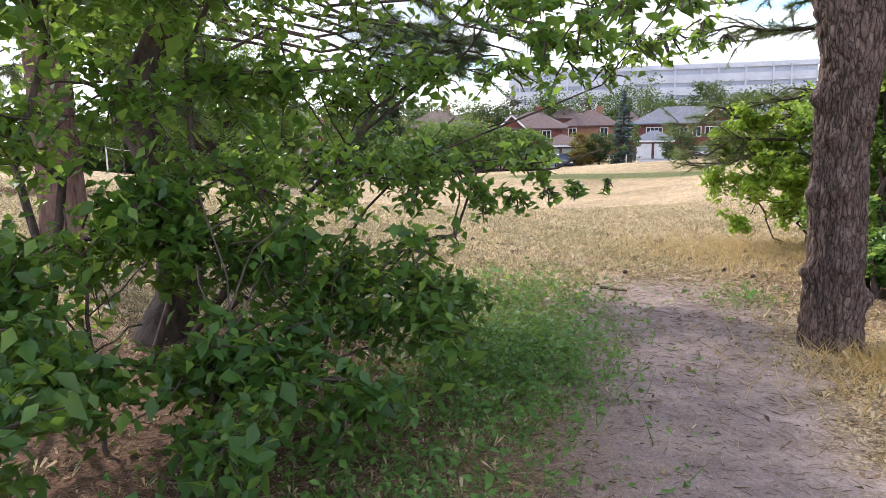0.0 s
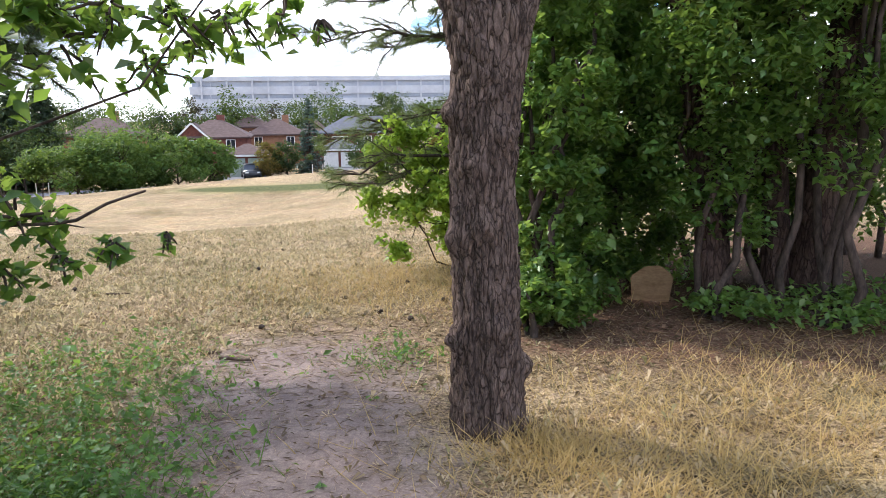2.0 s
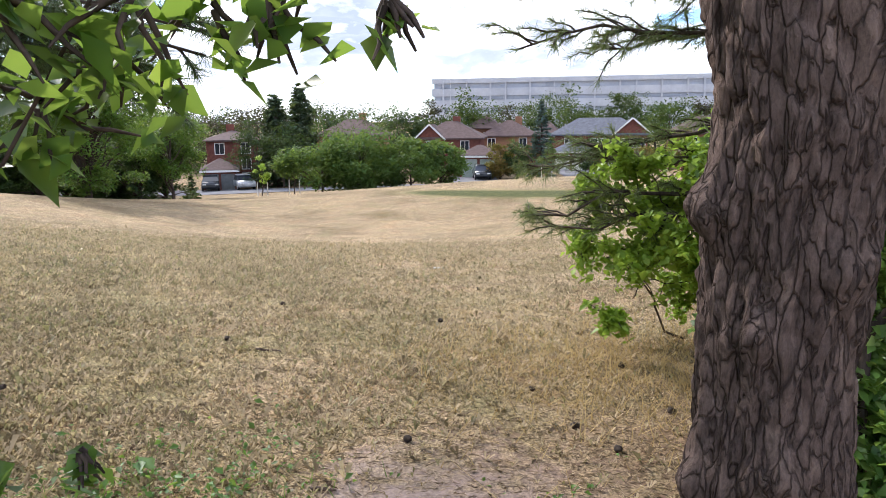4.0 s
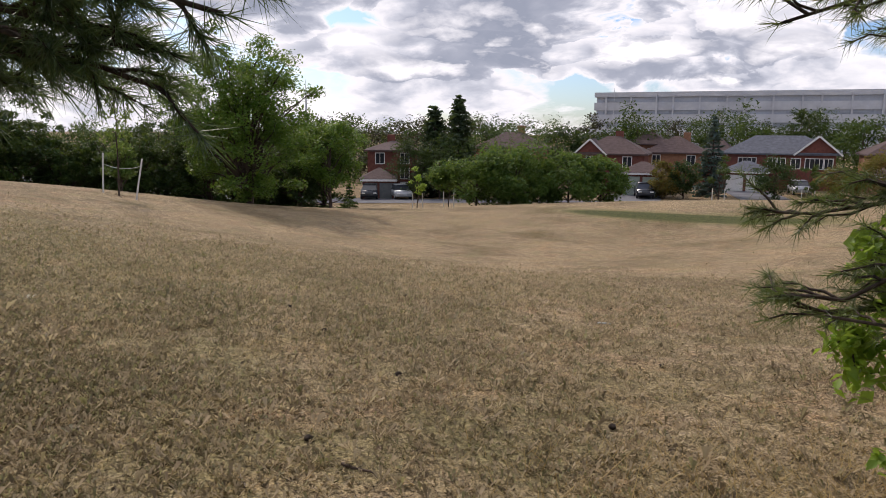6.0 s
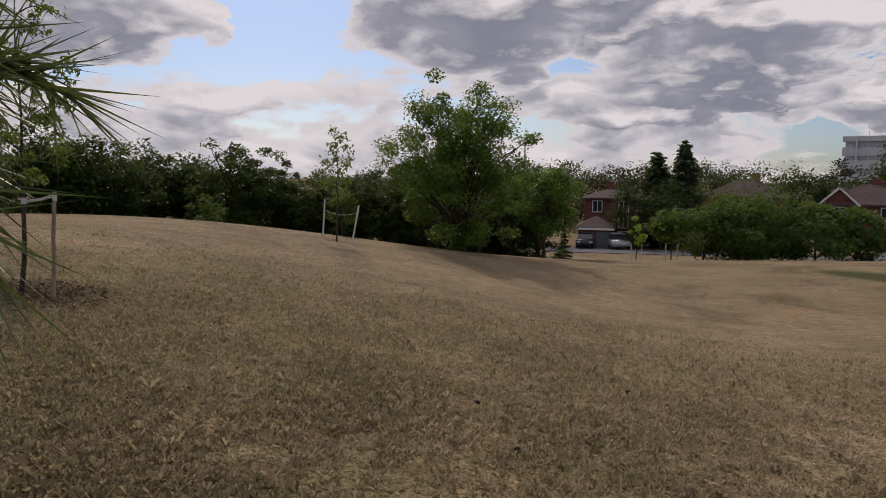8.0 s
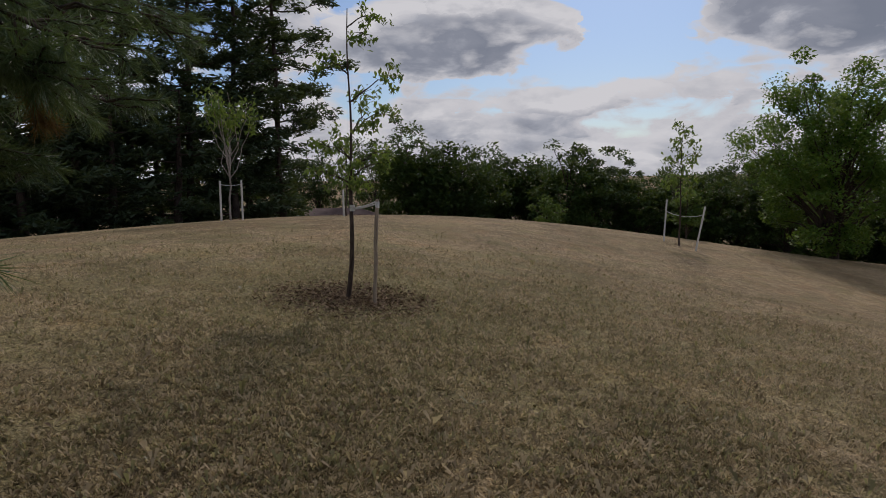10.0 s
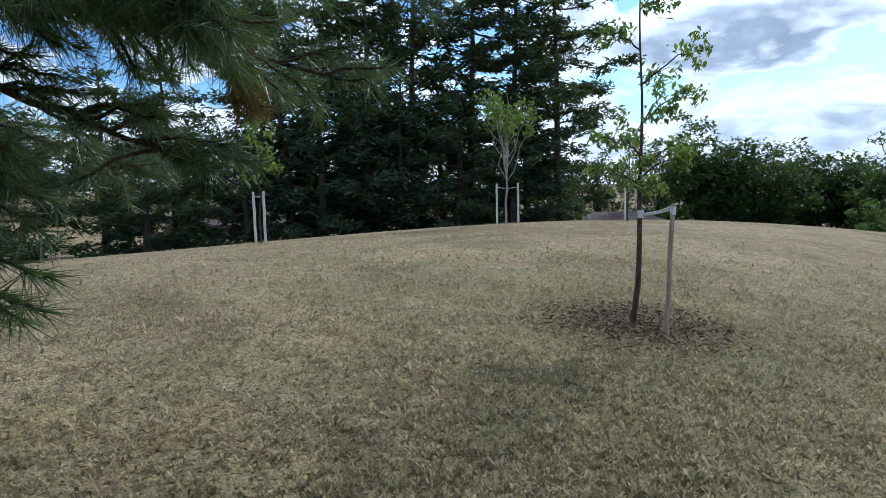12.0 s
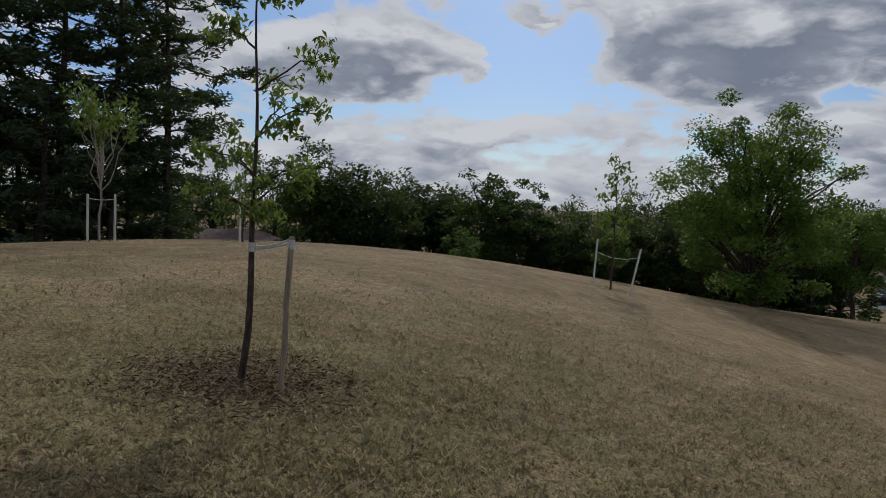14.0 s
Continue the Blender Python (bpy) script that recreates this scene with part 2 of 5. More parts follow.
garage_green = mottled("garage_green", (0.26, 0.31, 0.26), (0.36, 0.41, 0.35), 2.0, 0.6, 0.1)
garage_dark = mottled("garage_dark", (0.10, 0.11, 0.11), (0.16, 0.17, 0.17), 2.0, 0.6, 0.1)
# pale skyline concrete, with distance haze put into its bluish tone
concrete_hazed = mottled("concrete_hazed", (0.42, 0.44, 0.48), (0.54, 0.56, 0.60), 0.12, 0.8, 0.1)
asphalt = mottled("asphalt", (0.10, 0.10, 0.11), (0.20, 0.20, 0.21), 0.8, 0.9, 0.2)
tyre_mat = mottled("tyre", (0.015, 0.015, 0.015), (0.035, 0.035, 0.035), 20.0, 0.8, 0.1)
rim_mat = mottled("rim", (0.35, 0.35, 0.36), (0.55, 0.55, 0.56), 20.0, 0.35, 0.0, metal=0.8)
paint_dark = mottled("paint_dark", (0.02, 0.022, 0.026), (0.035, 0.038, 0.045), 3.0, 0.25, 0.0, spec=0.5)
paint_silver = mottled("paint_silver", (0.36, 0.37, 0.38), (0.46, 0.47, 0.48), 3.0, 0.3, 0.0, spec=0.5, metal=0.4)
box_mat = mottled("box_mat", (0.20, 0.12, 0.06), (0.38, 0.25, 0.135), 5.0, 0.85, 0.3, (1, 1, 2.5))
mulch_mat = mottled("mulch", (0.045, 0.028, 0.018), (0.22, 0.145, 0.09), 30.0, 0.95, 0.8)
chip_mat = leafy("chip", (0.06, 0.036, 0.022), (0.46, 0.33, 0.22), 0.0, 0.9, 0.1)
litter_mat = leafy("litter", (0.10, 0.06, 0.045), (0.62, 0.48, 0.35), 0.05, 0.9, 0.1, (0.5, 0.4, 0.28))
dead_leaf = leafy("dead_leaf", (0.05, 0.032, 0.022), (0.21, 0.13, 0.085), 0.1, 0.8, 0.2, (0.34, 0.24, 0.15))
cone_mat = mottled("cone", (0.02, 0.015, 0.012), (0.07, 0.05, 0.035), 40.0, 0.9, 0.3)
stick_mat = mottled("stick", (0.05, 0.035, 0.028), (0.17, 0.12, 0.09), 30.0, 0.9, 0.3)
# window glass lightened towards the concrete, to paint in distance haze
glass_hazed = mottled("glass_hazed", (0.31, 0.34, 0.40), (0.38, 0.41, 0.47), 0.3, 0.3, 0.0, spec=0.5)
glass_band_hazed = mottled("glass_band_hazed", (0.24, 0.27, 0.32), (0.31, 0.34, 0.39), 0.3, 0.3, 0.0, spec=0.5)
glass_dark, gnt, gb = material("glass_dark", (0.03, 0.035, 0.045), 0.08, 0.0, 0.6)
rock_mat = mottled("rock", (0.25, 0.24, 0.23), (0.45, 0.43, 0.41), 12.0, 0.9, 0.3)


# ---- shapes ----
def part(name, bm, mat, parent=None, label="", smooth=True):
    """Links a bmesh or a mesh as one object, under its thing."""
    if isinstance(bm, bmesh.types.BMesh):
        me = bpy.data.meshes.new(name)
        bm.to_mesh(me)
        bm.free()
    else:
        me = bm
    if mat is not None and not me.materials:
        me.materials.append(mat)
    if smooth:
        me.polygons.foreach_set("use_smooth", [True] * len(me.polygons))
    ob = new(name, me)
    if parent is not None:
        ob.parent = parent
    if label:
        ob["label"] = label
    return ob


def thing(name, place, label, category, group="", kind="", turn=0.0):
    ob = new(name)
    ob.matrix_world = pose(*place, 0, 0, turn)
    return tagged(ob, label, category, group, kind)


def soup(name, verts, faces):
    """A mesh from arrays of vertices and of faces with the same number of corners."""
    verts, faces = np.asarray(verts, np.float32), np.asarray(faces, np.int32)
    me = bpy.data.meshes.new(name)
    n, k = faces.shape
    me.vertices.add(len(verts))
    me.vertices.foreach_set("co", verts.ravel())
    me.loops.add(n * k)
    me.loops.foreach_set("vertex_index", faces.ravel())
    me.polygons.add(n)
    me.polygons.foreach_set("loop_start", np.arange(0, n * k, k, dtype=np.int32))
    me.update(calc_edges=True)
    return me


class Tubes:
    """Tapered tubes collected into one mesh of quads."""

    def __init__(self):
        self.v, self.f, self.n = [], [], 0

    def add(self, points, radii, sides=6, rough=0.0, rng=None):
        p = np.asarray(points, float)
        t = np.gradient(p, axis=0)
        t /= np.linalg.norm(t, axis=1)[:, None] + 1e-9
        ref = np.array([1.0, 0, 0]) if abs(t[0][0]) < 0.8 else np.array([0, 1.0, 0])
        a = np.cross(t, ref)
        a /= np.linalg.norm(a, axis=1)[:, None] + 1e-9
        b = np.cross(t, a)
        ang = np.linspace(0, 2 * np.pi, sides, endpoint=False)
        r = np.asarray(radii, float)[:, None] * np.ones(sides)
        if rough and rng is not None:
            r = r * (1 + rough * rng.normal(size=r.shape))
        ring = p[:, None] + r[..., None] * (np.cos(ang)[None, :, None] * a[:, None] + np.sin(ang)[None, :, None] * b[:, None])
        self.v.append(ring.reshape(-1, 3))
        i = np.arange(len(p) - 1)[:, None] * sides
        j = np.arange(sides)[None]
        k = (j + 1) % sides
        self.f.append(np.stack([i + j, i + k, i + sides + k, i + sides + j], -1).reshape(-1, 4) + self.n)
        self.n += len(p) * sides
        return self

    def mesh(self, name):
        return soup(name, np.concatenate(self.v), np.concatenate(self.f))


def unit(v):
    return v / (np.linalg.norm(v, axis=-1, keepdims=True) + 1e-9)


def leaves(rng, centres, size, aspect=0.55, droop=0.3, flat=0.6, vary=0.22):
    """Pointed folded leaves, two triangles each side of the rib, at the centres."""
    n = len(centres)
    az = rng.uniform(0, 2 * np.pi, n)
    along = unit(np.stack([np.cos(az), np.sin(az), rng.normal(-droop, 0.45, n)], -1))
    up = unit(np.stack([rng.normal(0, 1 - flat, n), rng.normal(0, 1 - flat, n), np.ones(n)], -1))
    side = unit(np.cross(along, up))
    nor = np.cross(side, along)
    s = (size * np.exp(rng.normal(0, vary, n)))[:, None]
    w = s * aspect * 0.5
    c = np.asarray(centres)
    base, tip = c - along * s * 0.5, c + along * s * 0.5 - nor * s * 0.12
    l, r = c - along * s * 0.08 + side * w + nor * s * 0.08, c - along * s * 0.08 - side * w + nor * s * 0.08
    v = np.stack([base, l, tip, r], 1).reshape(-1, 3)
    i = np.arange(n)[:, None] * 4
    f = np.concatenate([i + [[0, 1, 2]], i + [[0, 2, 3]]])
    return v, f


def blob_points(rng, count, centres, radii, flat=0.7):
    """Points round clump centres, more at the outside of each clump."""
    k = rng.integers(0, len(centres), count)
    d = unit(rng.normal(size=(count, 3))) * (rng.uniform(0, 1, count) ** 0.45)[:, None]
    d[:, 2] *= flat
    return np.asarray(centres)[k] + d * np.asarray(radii)[k][:, None]


def crown_clumps(rng, count, centre, radii, hollow=0.55, low_cut=-1.0, uneven=0.4):
    out = []
    while len(out) < count:
        d = rng.normal(size=3)
        d /= np.linalg.norm(d)
        if d[2] < low_cut:
            continue
        r = hollow + (1 - hollow) * rng.uniform() ** 0.6
        r *= 1 + uneven * noise.noise(Vector(d * 1.6) + Vector((centre[0], centre[1], 0)))
        out.append(np.array(centre) + d * r * np.array(radii))
    return np.array(out)


def bend(rng, a, b, n=6, wob=0.06, sag=0.0):
    a, b = np.asarray(a, float), np.asarray(b, float)
    s = np.linspace(0, 1, n)[:, None]
    L = np.linalg.norm(b - a)
    p = a + (b - a) * s
    p[1:-1] += rng.normal(0, wob * L, (n - 2, 3)) * 0.6
    p[:, 2] += sag * L * (s[:, 0] * (1 - s[:, 0])) * 4
    return p


def broadleaf(name, base, height, crown_r, trunk_r, mat_leaf, mat_bark, label, category="tree", seed=1, clumps=60, count=9000, leaf=0.16,
              crown_low=0.25, hollow=0.5, clump_r=0.16, group="", limbs=14, squash=1.0, lean=(0, 0), uneven=0.34):
    """A tree: a tapered trunk, limbs that reach the clumps, and a crown of leaves."""
    rng = np.random.default_rng(seed)
    t = thing(name, base, label, category, group)
    lo = height * crown_low
    centre = (lean[0], lean[1], (lo + height) / 2)
    rad = (crown_r, crown_r * squash, (height - lo) / 2)
    cl = crown_clumps(rng, clumps, centre, rad, hollow, -1.0, uneven)
    tubes = Tubes()
    top = np.array([lean[0] * 0.8, lean[1] * 0.8, lo + (height - lo) * 0.75])
    spine = bend(rng, (0, 0, -0.15), top, 9, 0.02)
    tubes.add(spine, np.linspace(trunk_r * 1.25, trunk_r * 0.2, 9), 8, 0.05, rng)
    for c in cl[rng.permutation(len(cl))[:limbs]]:
        s = spine[min(8, max(1, int(8 * np.clip((c[2] - 0.25 * height) / height, 0.12, 0.9))))]
        tubes.add(bend(rng, s, c, 6, 0.05, 0.06), np.linspace(trunk_r * 0.42, 0.012, 6), 5)
    part("trunk", tubes.mesh("trunk"), mat_bark, t)
    rr = crown_r * clump_r * rng.uniform(0.7, 1.5, len(cl)) * 2
    pts = blob_points(rng, count, cl, rr)
    part("crown", soup("crown", *leaves(rng, pts, leaf)), mat_leaf, t, smooth=False)
    return t


def conifer(name, base, height, radius, mat, bark, label, seed=1, tiers=22, per=9, needles=26, size=0.35, group="", bare=0.08, taper=1.0, gap=0.0, category="conifer tree"):
    """A conifer: a straight trunk with whorls of drooping branches clad in sprays."""
    rng = np.random.default_rng(seed)
    t = thing(name, base, label, category, group)
    tubes = Tubes().add(np.array([(0, 0, -0.2), (0.02 * radius, 0, height * 0.5), (0, 0.02 * radius, height)]), [height * 0.017 + 0.03, height * 0.011 + 0.02, 0.02], 8)
    pts, dirs = [], []
    for k in range(tiers):
        s = k / (tiers - 1)
        z = height * (bare + (0.985 - bare) * s)
        r = radius * (1 - s) ** taper + 0.04 * radius
        for j in range(per):
            if rng.uniform() < gap:
                continue
            a = rng.uniform(0, 2 * np.pi)
            L = r * rng.uniform(0.65, 1.12)
            tip = np.array([math.cos(a) * L, math.sin(a) * L, z + L * rng.uniform(-0.22, 0.12)])
            b = bend(rng, (0, 0, z), tip, 4, 0.03, -0.05)
            tubes.add(b, np.linspace(0.012 * height * (1 - s) * 0.35 + 0.015, 0.008, 4), 4)
            m = max(4, int(needles * L / radius) + 3)
            u = rng.uniform(0.15, 1.02, m) ** 0.8
            q = np.array([0, 0, z]) + (tip - [0, 0, z]) * u[:, None] + rng.normal(0, 0.055 * radius, (m, 3)) * [1, 1, 0.5]
            pts.append(q)
    part("trunk", tubes.mesh("trunk"), bark, t)
    pts = np.concatenate(pts)
    part("foliage", soup("foliage", *leaves(rng, pts, size, 0.45, 0.25, 0.45, 0.3)), mat, t, smooth=False)
    return t


# ---- ground ----
MOUNDS = [(-8, 8, 9, 0.522), (-20, 6, 12, 1.049), (-20, 22, 10, 1.264), (-34, 12, 14, 0.697), (-18, 34, 12, -0.019), (0, 12, 9, -0.117),
          (3, 3, 7, -0.508), (0, 38, 14, 0.988), (-22, 48, 14, 0.081), (20, 45, 18, 0.293), (-8, 24, 10, -2.306), (14, 18, 14, 0.443),
          (-30, -10, 16, -2.536), (0, -12, 14, -0.38), (-45, 45, 20, -2.055)]


def ground_z(x, y):
    """The height of the ground: a gentle slope with soft rises and hollows."""
    x, y = np.asarray(x, float), np.asarray(y, float)
    z = 0.616 + 0.362 * np.clip(x, -60, 40) / 50 - 3.74 * np.clip(y, -15, 78) / 50
    for a, b, s, h in MOUNDS:
        z = z + h * np.exp(-((x - a) ** 2 + (y - b) ** 2) / (2 * s * s))
    return z


def gz(x, y):
    return float(ground_z(x, y))


def blob(x, y, a, b, r, q=1.0):
    return np.exp(-(((x - a) / r) ** 2 + ((y - b) / (r * q)) ** 2))


def wear_masks(x, y):
    """Bare trodden soil, greener turf and needle litter, by place."""
    t = np.clip((y + 2) / 6.5, 0, 1)
    cx = 1.75 - 0.55 * t
    half = 0.5 + 0.055 * np.clip(y + 1, 0, 6)
    dirt = np.exp(-(((x - cx) / half) ** 2)) * (1 / (1 + np.exp((y - 5.2) * 2.6)))
    litter = np.clip(1.1 * blob(x, y, -0.9, 1.2, 2.0) + 0.9 * blob(x, y, 4.3, 5.1, 1.5, 0.5) + blob(x, y, 5.5, 6.5, 3) + 0.22 * blob(x, y, 1.2, 5.4, 1.5, 0.8), 0, 1)
    green = np.clip(0.5 * blob(x, y, 0.2, 1.6, 1.0, 1.4) + 0.15 * blob(x, y, -4.5, 9.5, 3.0) + 0.15 * blob(x, y, -1, 7, 3, 0.7)
                    + 1.6 * np.exp(-(((x + 2.6) * 0.846 - (y - 34.7) * 0.532) / 6.4) ** 4 - (((x + 2.6) * 0.532 + (y - 34.7) * 0.846) / 0.95) ** 2) + 0.25 * blob(x, y, -8, 8.5, 2.0) + 0.28 * blob(x, y, -10, 8, 7) + 0.12 * blob(x, y, -5.0, 5.5, 2.5), 0, 1)
    return dirt, green, litter


def make_ground():
    xs = np.concatenate([[-1500, -700, -300, -160, -110], np.arange(-80, -26, 2.0), np.arange(-26, -10, 0.5), np.arange(-10, 8, 0.14), np.arange(8, 20, 0.6), np.arange(20, 60, 2.5), [80, 120, 250, 600, 1500]])
    ys = np.concatenate([[-1500, -600, -200, -80], np.arange(-40, -4, 2.0), np.arange(-4, 14, 0.14), np.arange(14, 40, 0.5), np.arange(40, 90, 1.5), [95, 110, 140, 200, 400, 800, 1500]])
    X, Y = np.meshgrid(xs, ys)
    rng = np.random.default_rng(3)
    Z = ground_z(X, Y)
    near = np.exp(-((X + 1) ** 2 + (Y - 6) ** 2) / 400)
    Z = Z + near * rng.normal(0, 0.003, Z.shape)
    v = np.stack([X, Y, Z], -1).reshape(-1, 3)
    nx = len(xs)
    i = (np.arange(len(ys) - 1)[:, None] * nx + np.arange(nx - 1)[None]).reshape(-1, 1)
    me = soup("ground", v, i + [[0, 1, nx + 1, nx]])
    at = me.color_attributes.new("wear", "FLOAT_COLOR", "POINT")
    d, g, l = wear_masks(v[:, 0], v[:, 1])
    at.data.foreach_set("color", np.stack([d, g, l, np.ones(len(d))], -1).ravel())
    m, nt, b = material("turf", (0.3, 0.22, 0.1), 0.95, 0.0, 0.1)
    p = coords(nt)
    big, mid, fine = noise_tex(nt, p, 0.9, 6.0, 0.62, 0.8), noise_tex(nt, p, 5.0, 6.0, 0.7), noise_tex(nt, p, 70.0, 5.0, 0.8)
    ca = nt.nodes.new("ShaderNodeVertexColor")
    ca.layer_name = "wear"
    sp = nt.nodes.new("ShaderNodeSeparateColor")
    nt.links.new(ca.outputs[0], sp.inputs[0])
    both = maths(nt, "ADD", maths(nt, "MULTIPLY", mid, 0.22), maths(nt, "MULTIPLY", fine, 0.78))
    grit = ramp(nt, noise_tex(nt, p, 30.0, 3.0, 0.65, 0.5), [(0.36, (0.34, 0.31, 0.28)), (0.47, (0.92, 0.92, 0.92)), (0.64, (1.34, 1.3, 1.22))])
    dry = ramp(nt, both, [(0.41, (0.062, 0.046, 0.026)), (0.49, (0.25, 0.188, 0.11)), (0.58, (0.47, 0.37, 0.235))])
    olive = ramp(nt, both, [(0.38, (0.075, 0.062, 0.028)), (0.62, (0.36, 0.31, 0.16))])
    gfac = ramp(nt, maths(nt, "ADD", maths(nt, "MULTIPLY", big, 0.9), maths(nt, "MULTIPLY", sp.outputs[1], 0.55)), [(0.44, (0, 0, 0)), (0.66, (1, 1, 1))])
    wide = noise_tex(nt, p, 0.32, 7.0, 0.68, 0.6)
    bleach = ramp(nt, wide, [(0.36, (0.70, 0.68, 0.63)), (0.5, (1, 1, 1)), (0.64, (1.2, 1.18, 1.15))])
    rosy = ramp(nt, noise_tex(nt, p, 1.6, 5.0, 0.6, 0.5), [(0.5, (1, 1, 1)), (0.66, (1.05, 0.96, 0.91))])
    col = mix(nt, 1.0, mix(nt, gfac, dry, olive), bleach, "MULTIPLY")
    col = mix(nt, 1.0, col, rosy, "MULTIPLY")
    lush = ramp(nt, both, [(0.40, (0.03, 0.036, 0.012)), (0.60, (0.125, 0.135, 0.045))])
    lfull = ramp(nt, maths(nt, "ADD", sp.outputs[1], maths(nt, "MULTIPLY", maths(nt, "SUBTRACT", mid, 0.5), 0.9)), [(0.45, (0, 0, 0)), (0.85, (1, 1, 1))])
    col = mix(nt, lfull, col, lush)
    speck = ramp(nt, noise_tex(nt, p, 23.0, 5.0, 0.75, 0.4), [(0.34, (0.66, 0.62, 0.57)), (0.46, (1, 1, 1)), (0.66, (1.14, 1.12, 1.1))])
    col = mix(nt, 1.0, mix(nt, 1.0, col, speck, "MULTIPLY"), grit, "MULTIPLY")
    soil = ramp(nt, maths(nt, "ADD", maths(nt, "MULTIPLY", mid, 0.5), maths(nt, "MULTIPLY", fine, 0.5)), [(0.36, (0.10, 0.074, 0.066)), (0.5, (0.21, 0.162, 0.145)), (0.64, (0.36, 0.285, 0.245))])
    dfac = ramp(nt, maths(nt, "ADD", sp.outputs[0], maths(nt, "MULTIPLY", maths(nt, "SUBTRACT", mid, 0.5), 1.5)), [(0.22, (0, 0, 0)), (0.72, (1, 1, 1))])
    col = mix(nt, dfac, col, soil)
    duff = ramp(nt, fine, [(0.36, (0.032, 0.02, 0.014)), (0.62, (0.20, 0.115, 0.075))])
    lfac = ramp(nt, maths(nt, "ADD", sp.outputs[2], maths(nt, "MULTIPLY", maths(nt, "SUBTRACT", mid, 0.5), 0.7)), [(0.3, (0, 0, 0)), (0.7, (1, 1, 1))])
    col = mix(nt, lfac, col, duff)
    nt.links.new(col, b.inputs["Base Color"])
    bump(nt, b, maths(nt, "ADD", fine, maths(nt, "MULTIPLY", mid, 0.3)), 0.3, 0.012)
    tagged(part("ground", me, m), "dry tan mown grass field with worn soil path", "ground", kind="structure")


make_ground()


# ---- the near pine beside the path ----
def bark_trunk(name, spine, radii, mat, parent, seed, sides=64, rows=150, knots=(), depth=0.022, flare=0.5):
    """A trunk with deep vertical plates of bark, knots and a flared foot."""
    rng = np.random.default_rng(seed)
    s = np.linspace(0, 1, rows)
    k = np.linspace(0, 1, len(spine))
    c = np.stack([np.interp(s, k, np.array(spine)[:, n]) for n in range(3)], -1)
    r = np.interp(s, k, radii)
    ang = np.linspace(0, 2 * np.pi, sides, endpoint=False)
    v = np.empty((rows, sides, 3))
    for i in range(rows):
        for j in range(sides):
            d = Vector((math.cos(ang[j]), math.sin(ang[j]), 0))
            q = Vector((d.x * 3.2, d.y * 3.2, c[i][2] * 1.6))
            w = Vector((d.x * r[i] / 0.042, d.y * r[i] / 0.042, c[i][2] / 0.115))
            w += 0.35 * noise.noise_vector(w * 1.3)
            near = noise.voronoi(w)[0]
            plate = min(1.0, (near[1] - near[0]) / 0.35) + 0.5 * noise.noise(w * 2.5)
            ridge = noise.fractal(Vector((d.x * 7, d.y * 7, c[i][2] * 3.0)), 0.6, 2.2, 3)
            rr = r[i] * (1 + 0.07 * noise.noise(q)) + depth * (plate * 0.5 + ridge * 0.45 - 0.2)
            h = c[i][2] - c[0][2]
            rr *= 1 + flare * math.exp(-h / 0.13) * (0.7 + 0.5 * math.cos(3 * ang[j] + 0.6))
            for ka, kh, ks, kr in knots:
                da = math.atan2(math.sin(ang[j] - ka), math.cos(ang[j] - ka)) * r[i]
                rr += ks * math.exp(-(da * da + (h - kh) ** 2) / (kr * kr))
            v[i, j] = c[i] + np.array(d) * rr
    i = np.arange(rows - 1)[:, None] * sides
    j = np.arange(sides)[None]
    f = np.stack([i + j, i + (j + 1) % sides, i + sides + (j + 1) % sides, i + sides + j], -1).reshape(-1, 4)
    return part(name, soup(name, v.reshape(-1, 3), f), mat, parent)


def needle_tufts(rng, nodes, ways, length=0.11, per=26, width=0.0022, spread=0.75):
    """Bundles of long thin needles, splayed forward round twig ends."""
    n = len(nodes) * per
    c = np.repeat(nodes, per, 0)
    w = np.repeat(unit(np.asarray(ways)), per, 0)
    d = unit(w + spread * rng.normal(size=(n, 3)))
    c = c + w * rng.uniform(-0.05, 0.03, (n, 1))
    L = (length * rng.uniform(0.65, 1.15, n))[:, None]
    s = unit(np.cross(d, rng.normal(size=(n, 3)))) * width
    tip = c + d * L + np.array([0, 0, -1]) * L * 0.12
    v = np.stack([c - s, c + s, tip], 1).reshape(-1, 3)
    return v, np.arange(n * 3).reshape(-1, 3)


def pine_branch(rng, tubes, nodes, ways, a, b, r, twigs=10, twig_len=0.45, sag=-0.04, inner=0.3):
    """A pine branch from a to b with side twigs; tuft nodes are added to the lists."""
    p = bend(rng, a, b, 9, 0.035, sag)
    tubes.add(p, np.linspace(r, r * 0.3, 9), 6, 0.06, rng)
    way = unit(np.asarray(b, float) - a)
    for u in rng.uniform(inner, 1.0, twigs):
        o = np.array([np.interp(u, np.linspace(0, 1, 9), p[:, k]) for k in range(3)])
        d = unit(way + rng.normal(0, 0.6, 3) * [1, 1, 0.55])
        e = o + d * twig_len * rng.uniform(0.5, 1.1)
        q = bend(rng, o, e, 5, 0.05, 0.05)
        tubes.add(q, np.linspace(r * 0.35, 0.004, 5), 4)
        for s in (2, 3, 4):
            nodes.append(q[s])
            ways.append(unit(q[s] - q[s - 1]))
    for s in (6, 7, 8):
        nodes.append(p[s])
        ways.append(way)


